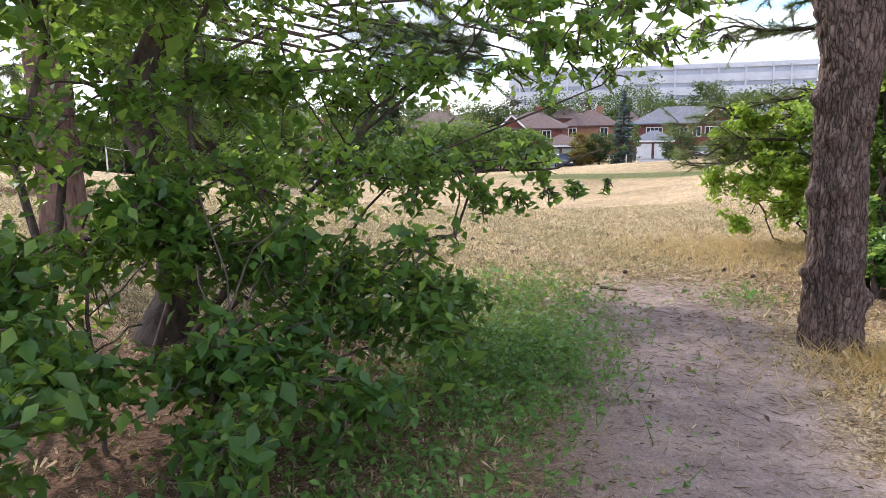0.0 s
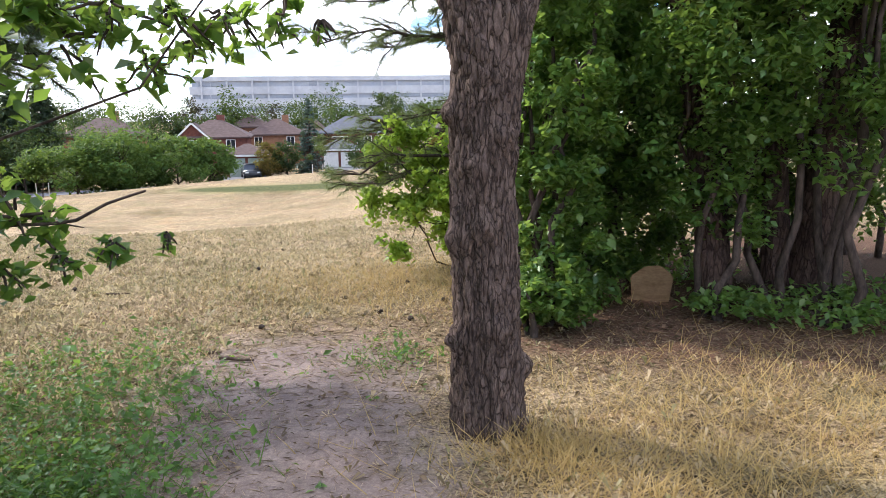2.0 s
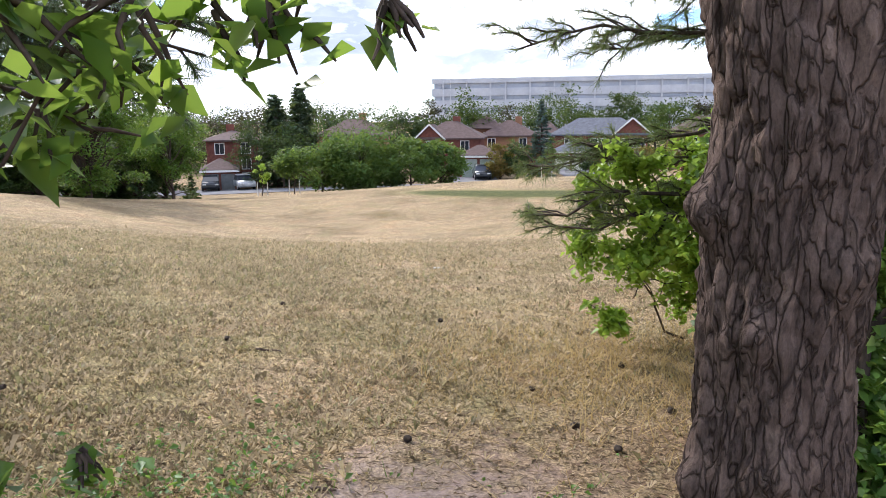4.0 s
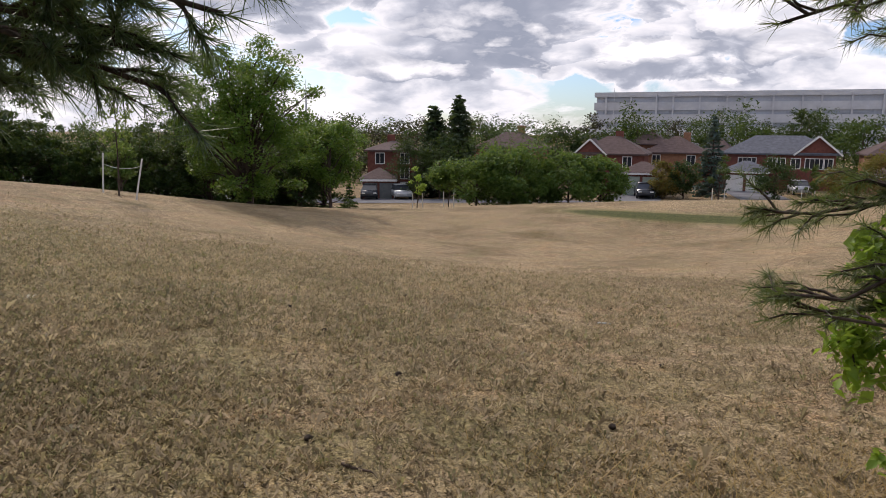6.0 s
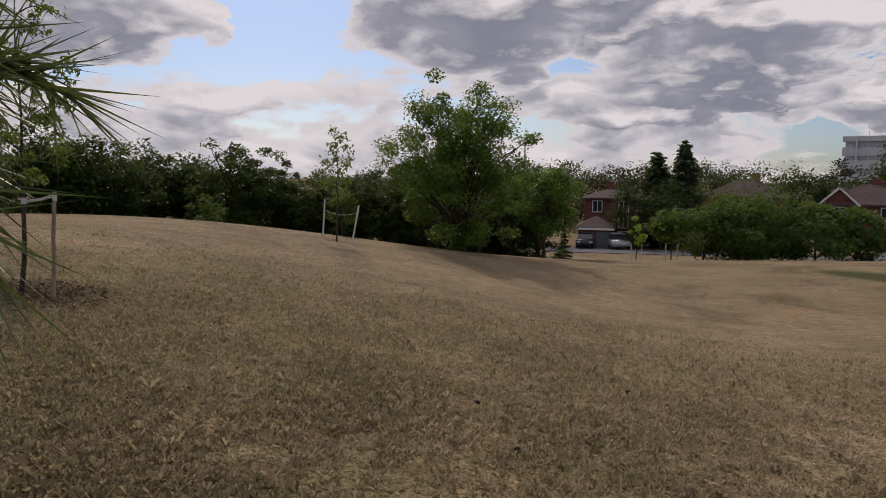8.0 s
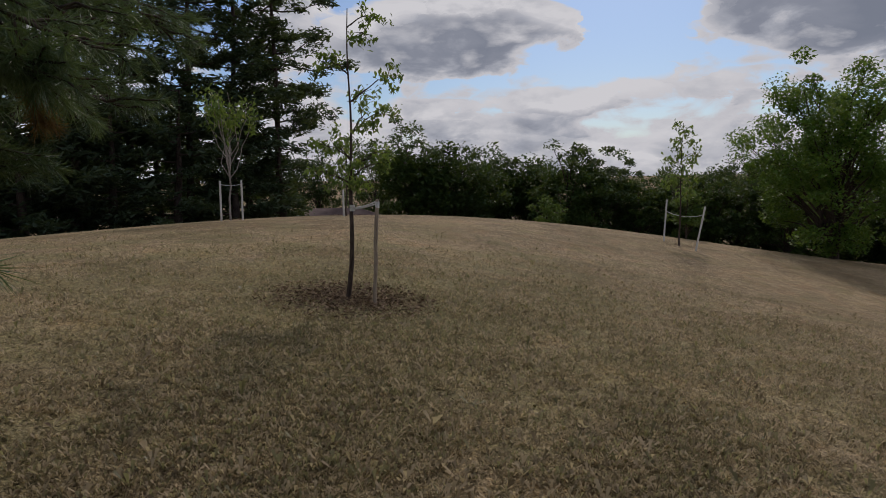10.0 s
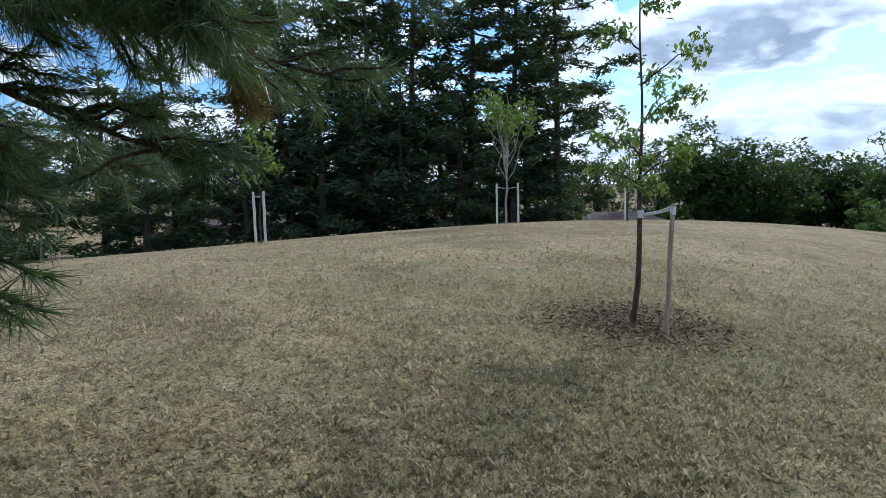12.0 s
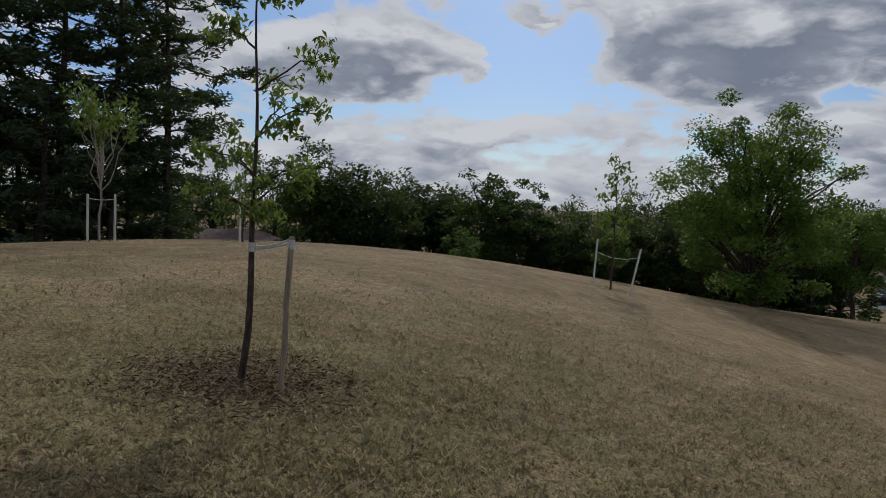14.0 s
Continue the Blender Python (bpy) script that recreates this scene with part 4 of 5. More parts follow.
def sapling(base, height, trunk_r, twigs, label, seed, leaf=0.11, count=420, mat=leaf_sapling, bark=bark_dark, spread=0.6, low=0.42, bare=False, category="young tree"):
    """A thin young tree: a stem, side twigs and sparse hanging leaves."""
    rng = np.random.default_rng(seed)
    t = thing("sapling", (*base, gz(*base)), label, category, "staked young trees")
    p = bend(rng, (0, 0, -0.05), (0.04, 0.05, height), 12, 0.008)
    trunk = part("trunk", Tubes().add(p, np.linspace(trunk_r, 0.006, 12), 8, 0.04, rng).mesh("trunk"), bark, t)
    pts = []
    for k in range(twigs):
        u = low + ((0.12 if bare else 0.97 - low) * k / max(1, twigs - 1))
        o = np.array([np.interp(u, np.linspace(0, 1, 12), p[:, n]) for n in range(3)])
        a = k * 2.4 + rng.uniform(-0.4, 0.4)
        L = spread * rng.uniform(0.55, 1.1) * (1.15 - 0.75 * (u - low) / (1 - low))
        e = o + np.array([math.cos(a) * L, math.sin(a) * L, L * rng.uniform(0.15, 0.6)])
        if bare:
            e = o + np.array([math.cos(a) * spread, math.sin(a) * spread, height * rng.uniform(0.45, 0.66)]) * [rng.uniform(0.3, 1.0), rng.uniform(0.3, 1.0), 1]
        q = bend(rng, o, e, 7, 0.05, 0.06)
        part("branch", Tubes().add(q, np.linspace(trunk_r * (0.5 if bare else 0.35), 0.004, 7), 5).mesh("branch"), bark, trunk)
        m = max(2, count // twigs)
        m = int(m * (1.5 - u)) + 3
        s = rng.choice([0.55, 0.8, 0.95, 1.0], m) if not bare else rng.uniform(0.75, 1.08, m)
        c = o + (e - o) * s[:, None] + rng.normal(0, 0.085, (m, 3)) + [0, 0, -0.03]
        pts.append(c)
    part("crown", soup("crown", *leaves(rng, np.concatenate(pts), leaf, 0.5, 0.8, 0.4)), mat, t, smooth=False)
    return t


def ringed_sapling(x, y):
    """The young tree in the mulch ring: a thin leaning stem with leaf tufts at its twigs' ends."""
    rng = np.random.default_rng(51)
    t = thing("sapling", (x, y, gz(x, y)), "young staked tree with sparse green leaf tufts in a mulch ring", "young tree", "staked young trees")
    across, away = np.array([0.42, 0.9, 0]), np.array([-0.9, 0.42, 0])
    h = np.linspace(-0.05, 3.2, 16)
    spine = np.array([across * (0.075 * math.sin(min(u, 1.2) / 1.2 * 1.57) + 0.012 * math.sin(4 * u)) + [0, 0, u] for u in h])
    trunk = part("trunk", Tubes().add(spine, np.interp(h, [0, 1.0, 1.6, 3.2], [0.030, 0.022, 0.015, 0.005]), 8, 0.05, rng).mesh("trunk"), bark_dark, t)
    # height on the stem, reach across, reach away, rise, leaves
    twigs = [(3.0, 0.34, 0.1, 0.14, 34), (2.85, 0.27, -0.1, 0.05, 26), (2.5, -0.3, 0.1, 0.16, 60), (2.2, 0.6, 0.0, 0.26, 44), (2.2, 0.16, 0.2, 0.1, 24), (1.85, 0.42, 0.1, 0.24, 64), (1.85, 0.22, -0.25, 0.2, 40),
             (1.55, -0.38, 0.0, 0.2, 64), (1.5, -0.2, 0.35, 0.22, 46), (1.45, 0.3, 0.2, 0.2, 56), (1.35, 0.45, -0.1, 0.18, 46), (1.3, -0.48, -0.1, 0.16, 44), (1.25, -0.2, -0.3, 0.14, 44), (1.2, 0.16, 0.1, 0.14, 40)]
    pts = []
    for u, a, d, rise, n in twigs:
        o = np.array([np.interp(u, h, spine[:, k]) for k in range(3)])
        e = o + across * a + away * d + [0, 0, rise]
        q = bend(rng, o, e, 7, 0.05, 0.12)
        part("branch", Tubes().add(q, np.linspace(0.009, 0.003, 7), 5).mesh("branch"), bark_dark, trunk)
        for g in range(5):
            c = q[rng.integers(3, 7)] + rng.normal(0, 0.055, 3)
            tip = c + unit(rng.normal(size=3) * [1, 1, 0.3]) * 0.13
            part("branch", Tubes().add(bend(rng, q[4], c, 4, 0.05), [0.004, 0.003, 0.003, 0.002], 4).mesh("branch"), bark_dark, trunk)
            s = rng.uniform(0, 1, (n // 2 + 2, 1))
            pts.append(c + (tip - c) * s + rng.normal(0, 0.03, (len(s), 3)) - [0, 0, 0.02])
    part("crown", soup("crown", *leaves(rng, np.concatenate(pts), 0.062, 0.45, 0.75, 0.4)), leaf_sapling, t, smooth=False)
    stake(t, (0.30, 0.22, -0.1), (0.34, 0.27, 1.13), 0.022, stake_wood, "grey wooden stake")
    part("tape", Tubes().add(np.array([(0.338, 0.268, 1.04), (0.34, 0.27, 1.11)]), [0.025, 0.025], 9).mesh("tape"), strap_mat, t, "pale tape wrapped round the stake")
    strap(t, (0.03, 0.06, 1.02), (0.34, 0.27, 1.09), -0.03)
    strap(t, (0.03, 0.06, 1.04), (0.34, 0.27, 1.12), -0.06)
    part("tree_tie", Tubes().add(np.array([(0.033, 0.065, 1.0), (0.034, 0.066, 1.07)]), [0.03, 0.03], 9).mesh("tree_tie"), strap_mat, t, "pale tie round the stem")
    mulch_ring(t, 0.95, 5, 3200)


ringed_sapling(-8.30, 8.04)
for (bx, by), h, sd, tw, cnt, rr, lab, sp_, lo, bare, stakes, bark in (
        ((-18.3, 20.75), 3.7, 52, 16, 700, 0.03, "young staked tree with thin green crown on the slope", 0.6, 0.4, False, (((-0.85, 0.1), (-1.05, 0.35)), ((0.85, -0.1), (1.0, 0.1))), bark_dark),
        ((-21.15, 7.85), 3.5, 53, 14, 520, 0.03, "young staked tree with pale upright bare stems", 0.75, 0.28, True, (((0.0, 0.32), (0.0, 0.32)), ((0.0, -0.25), (0.0, -0.25))), bark_pale),
        ((-17.05, 2.28), 2.75, 54, 10, 330, 0.02, "young staked tree with few bright leaves", 0.55, 0.5, False, (((0.0, 0.1), (0.0, 0.1)), ((0.0, -0.1), (0.0, -0.12))), bark_dark),
        ((-21.9, 11.3), 2.4, 55, 9, 260, 0.02, "young staked tree near the pines", 0.5, 0.4, False, (((0.25, -0.15), (0.25, -0.15)),), bark_dark)):
    t = sapling((bx, by), h, rr, tw, lab, sd, 0.13, cnt, spread=sp_, low=lo, bare=bare, bark=bark)
    for (fx, fy), (tx, ty) in stakes:
        z0 = gz(bx + fx, by + fy) - gz(bx, by)
        stake(t, (fx, fy, z0 - 0.1), (tx, ty, z0 + 1.1 + (0.2 if sd == 52 else 0)), 0.028, stake_white, "pale weathered stake")
    if len(stakes) == 2:
        a, b = stakes[0][1], stakes[1][1]
        strap(t, (*a, 1.0), (*b, 1.0), -0.06)
    mulch_ring(t, 0.75, sd, 120)

# ---- trees across the field ----
broadleaf("maple_tree", (-21.2, 30.6, gz(-21.2, 30.6)), 7.8, 3.3, 0.16, leaf_maple, bark_dark, "large bushy green maple at the edge of the slope", seed=61, clumps=230, count=34000, leaf=0.15, crown_low=0.03, limbs=90, clump_r=0.085, hollow=0.3, uneven=0.42)
broadleaf("tree", (-22.4, 39.0, gz(-22.4, 39.0)), 5.2, 1.9, 0.09, leaf_maple, bark_dark, "smaller green tree beyond the maple", seed=62, clumps=40, count=8000, leaf=0.17, crown_low=0.25)
conifer("evergreen_bush", (-26.8, 48.0, gz(-26.8, 48.0)), 2.1, 0.75, leaf_dark, bark_dark, "small dark evergreen bush on the grass", 63, 10, 8, 20, 0.22, category="bush")
for k, (x, y, h, r, n) in enumerate(((-17.2, 48.6, 3.2, 2.6, 7000), (-14.8, 49.6, 3.7, 3.0, 8500), (-11.6, 51.0, 3.1, 2.4, 7000), (-16.0, 52.5, 4.2, 2.8, 7000), (-10.0, 53.5, 2.9, 2.0, 5000))):
    broadleaf("bush", (x, y, gz(x, y)), h, r, 0.06, leaf_bush, bark_dark, "rounded dense green bush at the field edge", "bush", 70 + k, 50, n, 0.24, 0.0, 0.6, 0.14, "bushes at the field edge")
for x, y, h, sd in ((-24.4, 54.0, 3.0, 76), (-21.4, 53.3, 3.7, 77), (-2.9, 60.1, 3.6, 78), (3.0, 62.0, 3.2, 79)):
    t = broadleaf("sapling", (x, y, gz(x, y)), h, 0.75, 0.035, leaf_yellow if sd < 78 else leaf_far, bark_dark, "staked young tree by the road", "young tree", sd, 14, 900, 0.15, 0.3, group="roadside young trees", limbs=8)
    for dx in (-0.42, 0.42):
        stake(t, (dx, 0.0, -0.1), (dx, 0.0, 1.15), 0.035, stake_white, "pale stake")


# ---- pines and tree line ----
def tall_pine(x, y, height, seed, low=0.22, reach=2.7, gaps=0.3, puffs=1.0):
    """A tall pine: a straight stem, bare limbs, and flat puffs of needles at their ends."""
    rng = np.random.default_rng(seed)
    t = thing("pine_tree", (x, y, gz(x, y)), "tall open-crowned pine with dark layered boughs", "conifer tree", "grove on the hill")
    lean = rng.normal(0, 0.25, 2)
    spine = bend(rng, (0, 0, -0.2), (lean[0], lean[1], height), 10, 0.006)
    tubes = Tubes().add(spine, np.linspace(0.17, 0.03, 10), 8)
    twigs, ctr, rad = Tubes(), [], []
    n = int(height * 4.2)
    for k in range(n):
        u = low + (0.99 - low) * k / (n - 1)
        if rng.uniform() < gaps * (1.3 - u):
            continue
        o = np.array([np.interp(u, np.linspace(0, 1, 10), spine[:, c]) for c in range(3)])
        L = reach * min(1.0, 1.9 * (1 - u) + 0.22) * rng.uniform(0.55, 1.1)
        a = 2.4 * k + rng.uniform(-0.5, 0.5)
        e = o + [math.cos(a) * L, math.sin(a) * L, L * rng.uniform(-0.05, 0.28)]
        q = bend(rng, o, e, 6, 0.05, -0.05)
        twigs.add(q, np.linspace(0.045, 0.012, 6), 5)
        for g in range(max(3, int(6 * L * puffs))):
            b = q[rng.integers(2, 6)] + rng.normal(0, 0.26, 3) * [1, 1, 0.4]
            ctr.append(b)
            rad.append(rng.uniform(0.24, 0.5))
    part("trunk", tubes.mesh("trunk"), bark_dark, t)
    part("branchwork", twigs.mesh("branchwork"), bark_dark, t)
    pts = blob_points(rng, 19 * len(ctr), np.array(ctr), np.array(rad), 0.55)
    pts[:, 2] = np.maximum(pts[:, 2], 0.08)
    part("foliage", soup("foliage", *leaves(rng, pts, 0.25, 0.30, -0.2, 0.25, 0.3)), needle_dark, t, smooth=False)


for k, (x, y, h, lo, re) in enumerate(((-31.5, 5.0, 14.0, 0.22, 2.9), (-33.0, 9.0, 13.5, 0.26, 3.1), (-32.0, 7.2, 13.0, 0.24, 2.8), (-31.0, 2.2, 13.0, 0.03, 2.8), (-33.2, 11.0, 12.5, 0.32, 3.0), (-29.5, 3.2, 11.5, 0.02, 2.7),
                                       (-28.6, 0.4, 10.5, 0.01, 2.5), (-30.2, -1.2, 11.0, 0.02, 2.5), (-30.5, -4.6, 7.6, 0.02, 2.3), (-28.5, -6.6, 7.0, 0.02, 2.3))):
    tall_pine(x, y, h, 95 + k, lo, re, 0.2 if lo > 0.2 else 0.05, 1.0 if lo > 0.2 else 1.3)
for k, (x, y, h, r) in enumerate(((-27.6, 1.8, 6.0, 2.2), (-28.6, 4.4, 5.4, 2.3), (-29.4, 6.6, 5.0, 2.3), (-30.0, 8.8, 4.6, 2.2), (-30.4, 10.7, 3.8, 1.6), (-27.3, -0.8, 4.2, 2.0), (-26.5, -4.2, 4.6, 2.0), (-25.0, -8.5, 5.6, 2.4), (-33.5, 6.0, 5.0, 2.6), (-33.5, 2.5, 6.0, 2.6), (-32.8, 9.6, 4.6, 2.4))):
    tall_pine(x, y, h, 80 + k, 0.0, r, 0.0, 1.5)
rng = np.random.default_rng(11)
TL = []
for k in range(22):
    s = k / 21
    az = radians(71 - 38 * s)
    d = 39 + 3.5 * rng.uniform(-1, 1) + 6 * s
    TL.append((-1.9 - math.sin(az) * d, 6.4 + math.cos(az) * d, 5.3 + rng.uniform(-1.2, 1.0), 2.1 + rng.uniform(-0.4, 0.6)))
for k in range(14):
    az = radians(74 + 4.6 * k)
    d = 52 + 3 * rng.uniform(-1, 1)
    TL.append((-1.9 - math.sin(az) * d, 6.4 + math.cos(az) * d, 6.0 + rng.uniform(-0.8, 0.8), 2.7))
for k, (x, y, h, r) in enumerate(TL):
    broadleaf("woodland_tree", (x, y, gz(x, y)), h, r, 0.1, (leaf_far, leaf_far, leaf_dark)[k % 3], bark_dark, "green woodland tree in the line behind the hill", "tree", 110 + k, 110, 6800, 0.21, -0.12, 0.25, 0.105, "tree line", 30, uneven=0.5)
for x, y, h, sd in ((-29.6, 22.5, 1.5, 130), (-22.6, 24.6, 1.9, 131)):
    broadleaf("bush", (x, y, gz(x, y)), h, 0.7, 0.03, leaf_bush, bark_dark, "small bright green bush before the tree line", "bush", sd, 16, 1500, 0.12, 0.0, 0.4, 0.2)

# ---- street, houses and cars ----
def sheet(name, pts, mat, label, lift=0.02, kind="structure", category="road"):
    """A strip that lies on the ground along a polyline of (x, y, half width)."""
    vs, fs = [], []
    for n in range(len(pts)):
        x, y, w = pts[n]
        a, b = np.array(pts[max(0, n - 1)][:2]), np.array(pts[min(len(pts) - 1, n + 1)][:2])
        d = (b - a) / np.linalg.norm(b - a)
        for s in np.linspace(-1, 1, 5):
            q = (x - d[1] * w * s, y + d[0] * w * s)
            vs.append((*q, gz(*q) + lift))
    for n in range(len(pts) - 1):
        for k in range(4):
            fs.append((n * 5 + k, n * 5 + k + 1, n * 5 + k + 6, n * 5 + k + 5))
    ob = part(name, soup(name, vs, fs), mat)
    return tagged(ob, label, category, kind=kind)


sheet("road", [(-110 + 5 * k, 60.5 + 0.11 * 5 * k * 0.9, 3.6) for k in range(48)], asphalt, "grey asphalt street between field and houses", 0.05)


def box_bm(sx, sy, sz, bevel=0.0):
    bm = bmesh.new()
    bmesh.ops.create_cube(bm, size=1)
    bmesh.ops.scale(bm, vec=(sx, sy, sz), verts=bm.verts)
    bmesh.ops.translate(bm, vec=(0, 0, sz / 2), verts=bm.verts)
    if bevel:
        bmesh.ops.bevel(bm, geom=bm.edges[:], offset=bevel, segments=2, affect="EDGES")
    return bm


def roof_bm(w, d, h, hip=1.0, over=0.4, thick=0.18):
    """A hipped roof (hip=1) or a gabled one (hip=0), with eaves."""
    W, D = w / 2 + over, d / 2 + over
    ridge = max(0.05, W - D * hip) if hip else W
    bm = bmesh.new()
    lo = [bm.verts.new(v) for v in ((-W, -D, -thick), (W, -D, -thick), (W, D, -thick), (-W, D, -thick))]
    hi = [bm.verts.new(v) for v in ((-W, -D, 0), (W, -D, 0), (W, D, 0), (-W, D, 0))]
    r = [bm.verts.new((-ridge, 0, h)), bm.verts.new((ridge, 0, h))]
    for f in ((lo[3], lo[2], lo[1], lo[0]), (lo[0], lo[1], hi[1], hi[0]), (lo[1], lo[2], hi[2], hi[1]), (lo[2], lo[3], hi[3], hi[2]), (lo[3], lo[0], hi[0], hi[3]),
              (hi[0], hi[1], r[1], r[0]), (hi[2], hi[3], r[0], r[1]), (hi[1], hi[2], r[1]), (hi[3], hi[0], r[0])):
        bm.faces.new(f)
    return bm


def frame_bm(w, h, t=0.09, d=0.08):
    bm = bmesh.new()
    for x, z, sx, sz in ((0, h - t / 2, w, t), (0, t / 2, w, t), (-w / 2 + t / 2, h / 2, t, h - 2 * t), (w / 2 - t / 2, h / 2, t, h - 2 * t), (0, h / 2, t * 0.7, h - 2 * t)):
        g = bmesh.ops.create_cube(bm, size=1)["verts"]
        bmesh.ops.scale(bm, vec=(sx, d, sz), verts=g)
        bmesh.ops.translate(bm, vec=(x, 0, z), verts=g)
    return bm


def window_part(parent, x, y, z, w=1.1, h=1.3):
    f = part("window", frame_bm(w, h), trim_white, parent, "white-framed window", smooth=False)
    f.location = (x, y, z)
    g = part("pane", box_bm(w - 0.1, 0.03, h - 0.1), glass_dark, f, "", smooth=False)
    g.location = (0, 0.02, 0.05)


def gable_part(parent, x, y, z, w, h, wall, roof):
    """A front gable: brick triangle with white verge boards and its own small roof."""
    bm = bmesh.new()
    tri = [(-w / 2, -0.1, 0), (w / 2, -0.1, 0), (0, -0.1, h)]
    a = [bm.verts.new(v) for v in tri]
    b = [bm.verts.new((v[0], 4.0, v[2])) for v in tri]
    bm.faces.new(a[::1])
    bm.faces.new((a[0], a[2], b[2], b[0]))
    bm.faces.new((a[2], a[1], b[1], b[2]))
    bm.faces.new((a[1], a[0], b[0], b[1]))
    g = part("gable", bm, wall, parent, smooth=False)
    g.location = (x, y, z)
    for s in (-1, 1):
        L, ang = math.hypot(w / 2 + 0.3, h), math.atan2(h, w / 2)
        rb = part("gable_roof", box_bm(L + 0.1, 4.6, 0.14), roof, g, smooth=False)
        rb.matrix_local = pose(s * w / 4 + s * 0.08, 1.9, h / 2 - 0.02, 0, s * math.degrees(ang), 0)
        vb = part("verge_board", box_bm(L + 0.1, 0.08, 0.2), trim_white, g, "white verge board", smooth=False)
        vb.matrix_local = pose(s * w / 4 + s * 0.08, -0.42, h / 2 - 0.06, 0, s * math.degrees(ang), 0)


def house(x, y, z, w, d, eave, roof_h, wall, roof, label, turn=0.0, hip=0.9, wins=((-2, 3.2), (2, 3.2)), gable=None, garage=None, chimney=None, door=None):
    t = thing("house", (x, y, z), label, "house", "houses across the street", turn=turn)
    part("wall", box_bm(w, d, eave + 0.6), wall, t, smooth=False).location = (0, 0, -0.6)
    part("roof", roof_bm(w, d, roof_h, hip), roof, t, smooth=False).location = (0, 0, eave + 0.1)
    for wx, wz in wins:
        window_part(t, wx, -d / 2 - 0.03, wz)
    if gable:
        gx, gw, gh = gable
        gable_part(t, gx, -d / 2, eave, gw, gh, wall, roof)
    if garage:
        gx, gw = garage
        g = part("garage", box_bm(gw, 5.0, 2.6 + 0.6), wall, t, "attached double garage", smooth=False)
        g.location = (gx, -d / 2 - 2.48, -0.6)
        gr = part("garage_roof", roof_bm(gw, 5.0, 1.1, 0.8, 0.35), roof, g, smooth=False)
        gr.location = (0, 0, 3.25)
        for s in (-1, 1):
            dbm = box_bm(gw * 0.40, 0.1, 2.2)
            dd = part("garage_door", dbm, door or garage_green, g, "pale garage door", smooth=False)
            dd.location = (s * gw * 0.235, -2.53, 0.6)
        part("fascia", box_bm(gw + 0.6, 0.12, 0.22), trim_white, g, "white fascia", smooth=False).location = (0, -2.8, 3.0)
    if chimney:
        c = part("chimney", box_bm(0.9, 0.9, chimney[1]), wall, t, smooth=False)
        c.location = (chimney[0], 0.5, eave + 0.2)


house(-17.6, 93.0, -5.5, 7.8, 8.0, 4.4, 2.0, brick_red, roof_brown, "red brick two-storey house with brown hip roof and garage", 6, 0.8, ((2.0, 2.9), (-2.2, 2.9)), (-2.3, 3.4, 1.6), (4.0, 4.4), (0.6, 2.5))
house(-11.6, 103.5, -5.5, 7.0, 8.0, 4.4, 2.0, brick_brown, roof_brown, "brown brick two-storey house with brown hip roof", 4, 0.8, ((-2.2, 2.9), (2, 2.9)), None, None, (1.2, 2.4))
house(-15.4, 106.5, -5.5, 5.0, 8.0, 5.4, 1.6, brick_brown, roof_brown, "tan brick house wing with low roof", 4, 0.8, ((0.5, 3.6),))
house(0.6, 103.5, -5.5, 12.2, 8.5, 4.5, 2.1, brick_red, roof_grey, "red brick house with dark grey roof and front gable", 0, 0.8, ((-3.9, 2.8), (-2.9, 2.8), (-0.6, 2.8), (0.3, 2.8), (1.9, 2.8), (3.4, 2.8), (4.4, 2.8), (5.3, 2.8)), (4.2, 4.6, 2.0), (-3.3, 4.6), None, trim_white)
house(-6.4, 104.5, -5.5, 3.4, 7.0, 4.4, 1.9, brick_red, roof_brown, "red brick house wing with brown roof", 0, 0.8, ((0.4, 2.8),))
house(14.5, 102.0, -5.5, 9.5, 8.5, 4.6, 2.1, brick_brown, roof_brown, "brown brick house with brown hip roof", 3, 0.8, ((-2.6, 2.9), (1.0, 2.9)), (2.5, 4.2, 1.9), (-2.0, 5.2), None)
house(26.5, 101.0, -5.5, 9.5, 8.5, 4.6, 2.1, brick_red, roof_brown, "red brick house with brown hip roof", 5, 0.8, ((-2.6, 2.9), (1.0, 2.9)), (-2.5, 4.2, 1.9), (2.0, 5.2), None)
house(-41.0, 80.0, -6.3, 5.6, 8.5, 5.5, 1.0, brick_red, roof_brown, "tall red brick house with chimney", 28, 0.7, ((1.4, 4.0), (-1.4, 4.0), (1.4, 2.3), (1.4, 0.7)), None, (-1.4, 3.4), (-0.2, 1.6), garage_dark)
house(-29.5, 90.0, -5.6, 8.5, 8.5, 5.0, 1.9, brick_brown, roof_brown, "brick house half hidden by trees", 15, 0.8, ((-2.0, 3.2), (2.0, 3.2)), None, None, (1.0, 2.6))
house(-46.5, 16.5, gz(-46.5, 16.5) - 2.2, 9, 8, 2.0, 1.2, brick_brown, roof_brown, "low house roof beyond the hill", 80, 0.8, ((0, 0.9),))
house(-42.5, -4.0, gz(-42.5, -4.0) - 2.2, 9, 8, 2.6, 1.5, brick_brown, roof_brown, "low house roof beyond the hill", 100, 0.8, ((0, 0.9),))


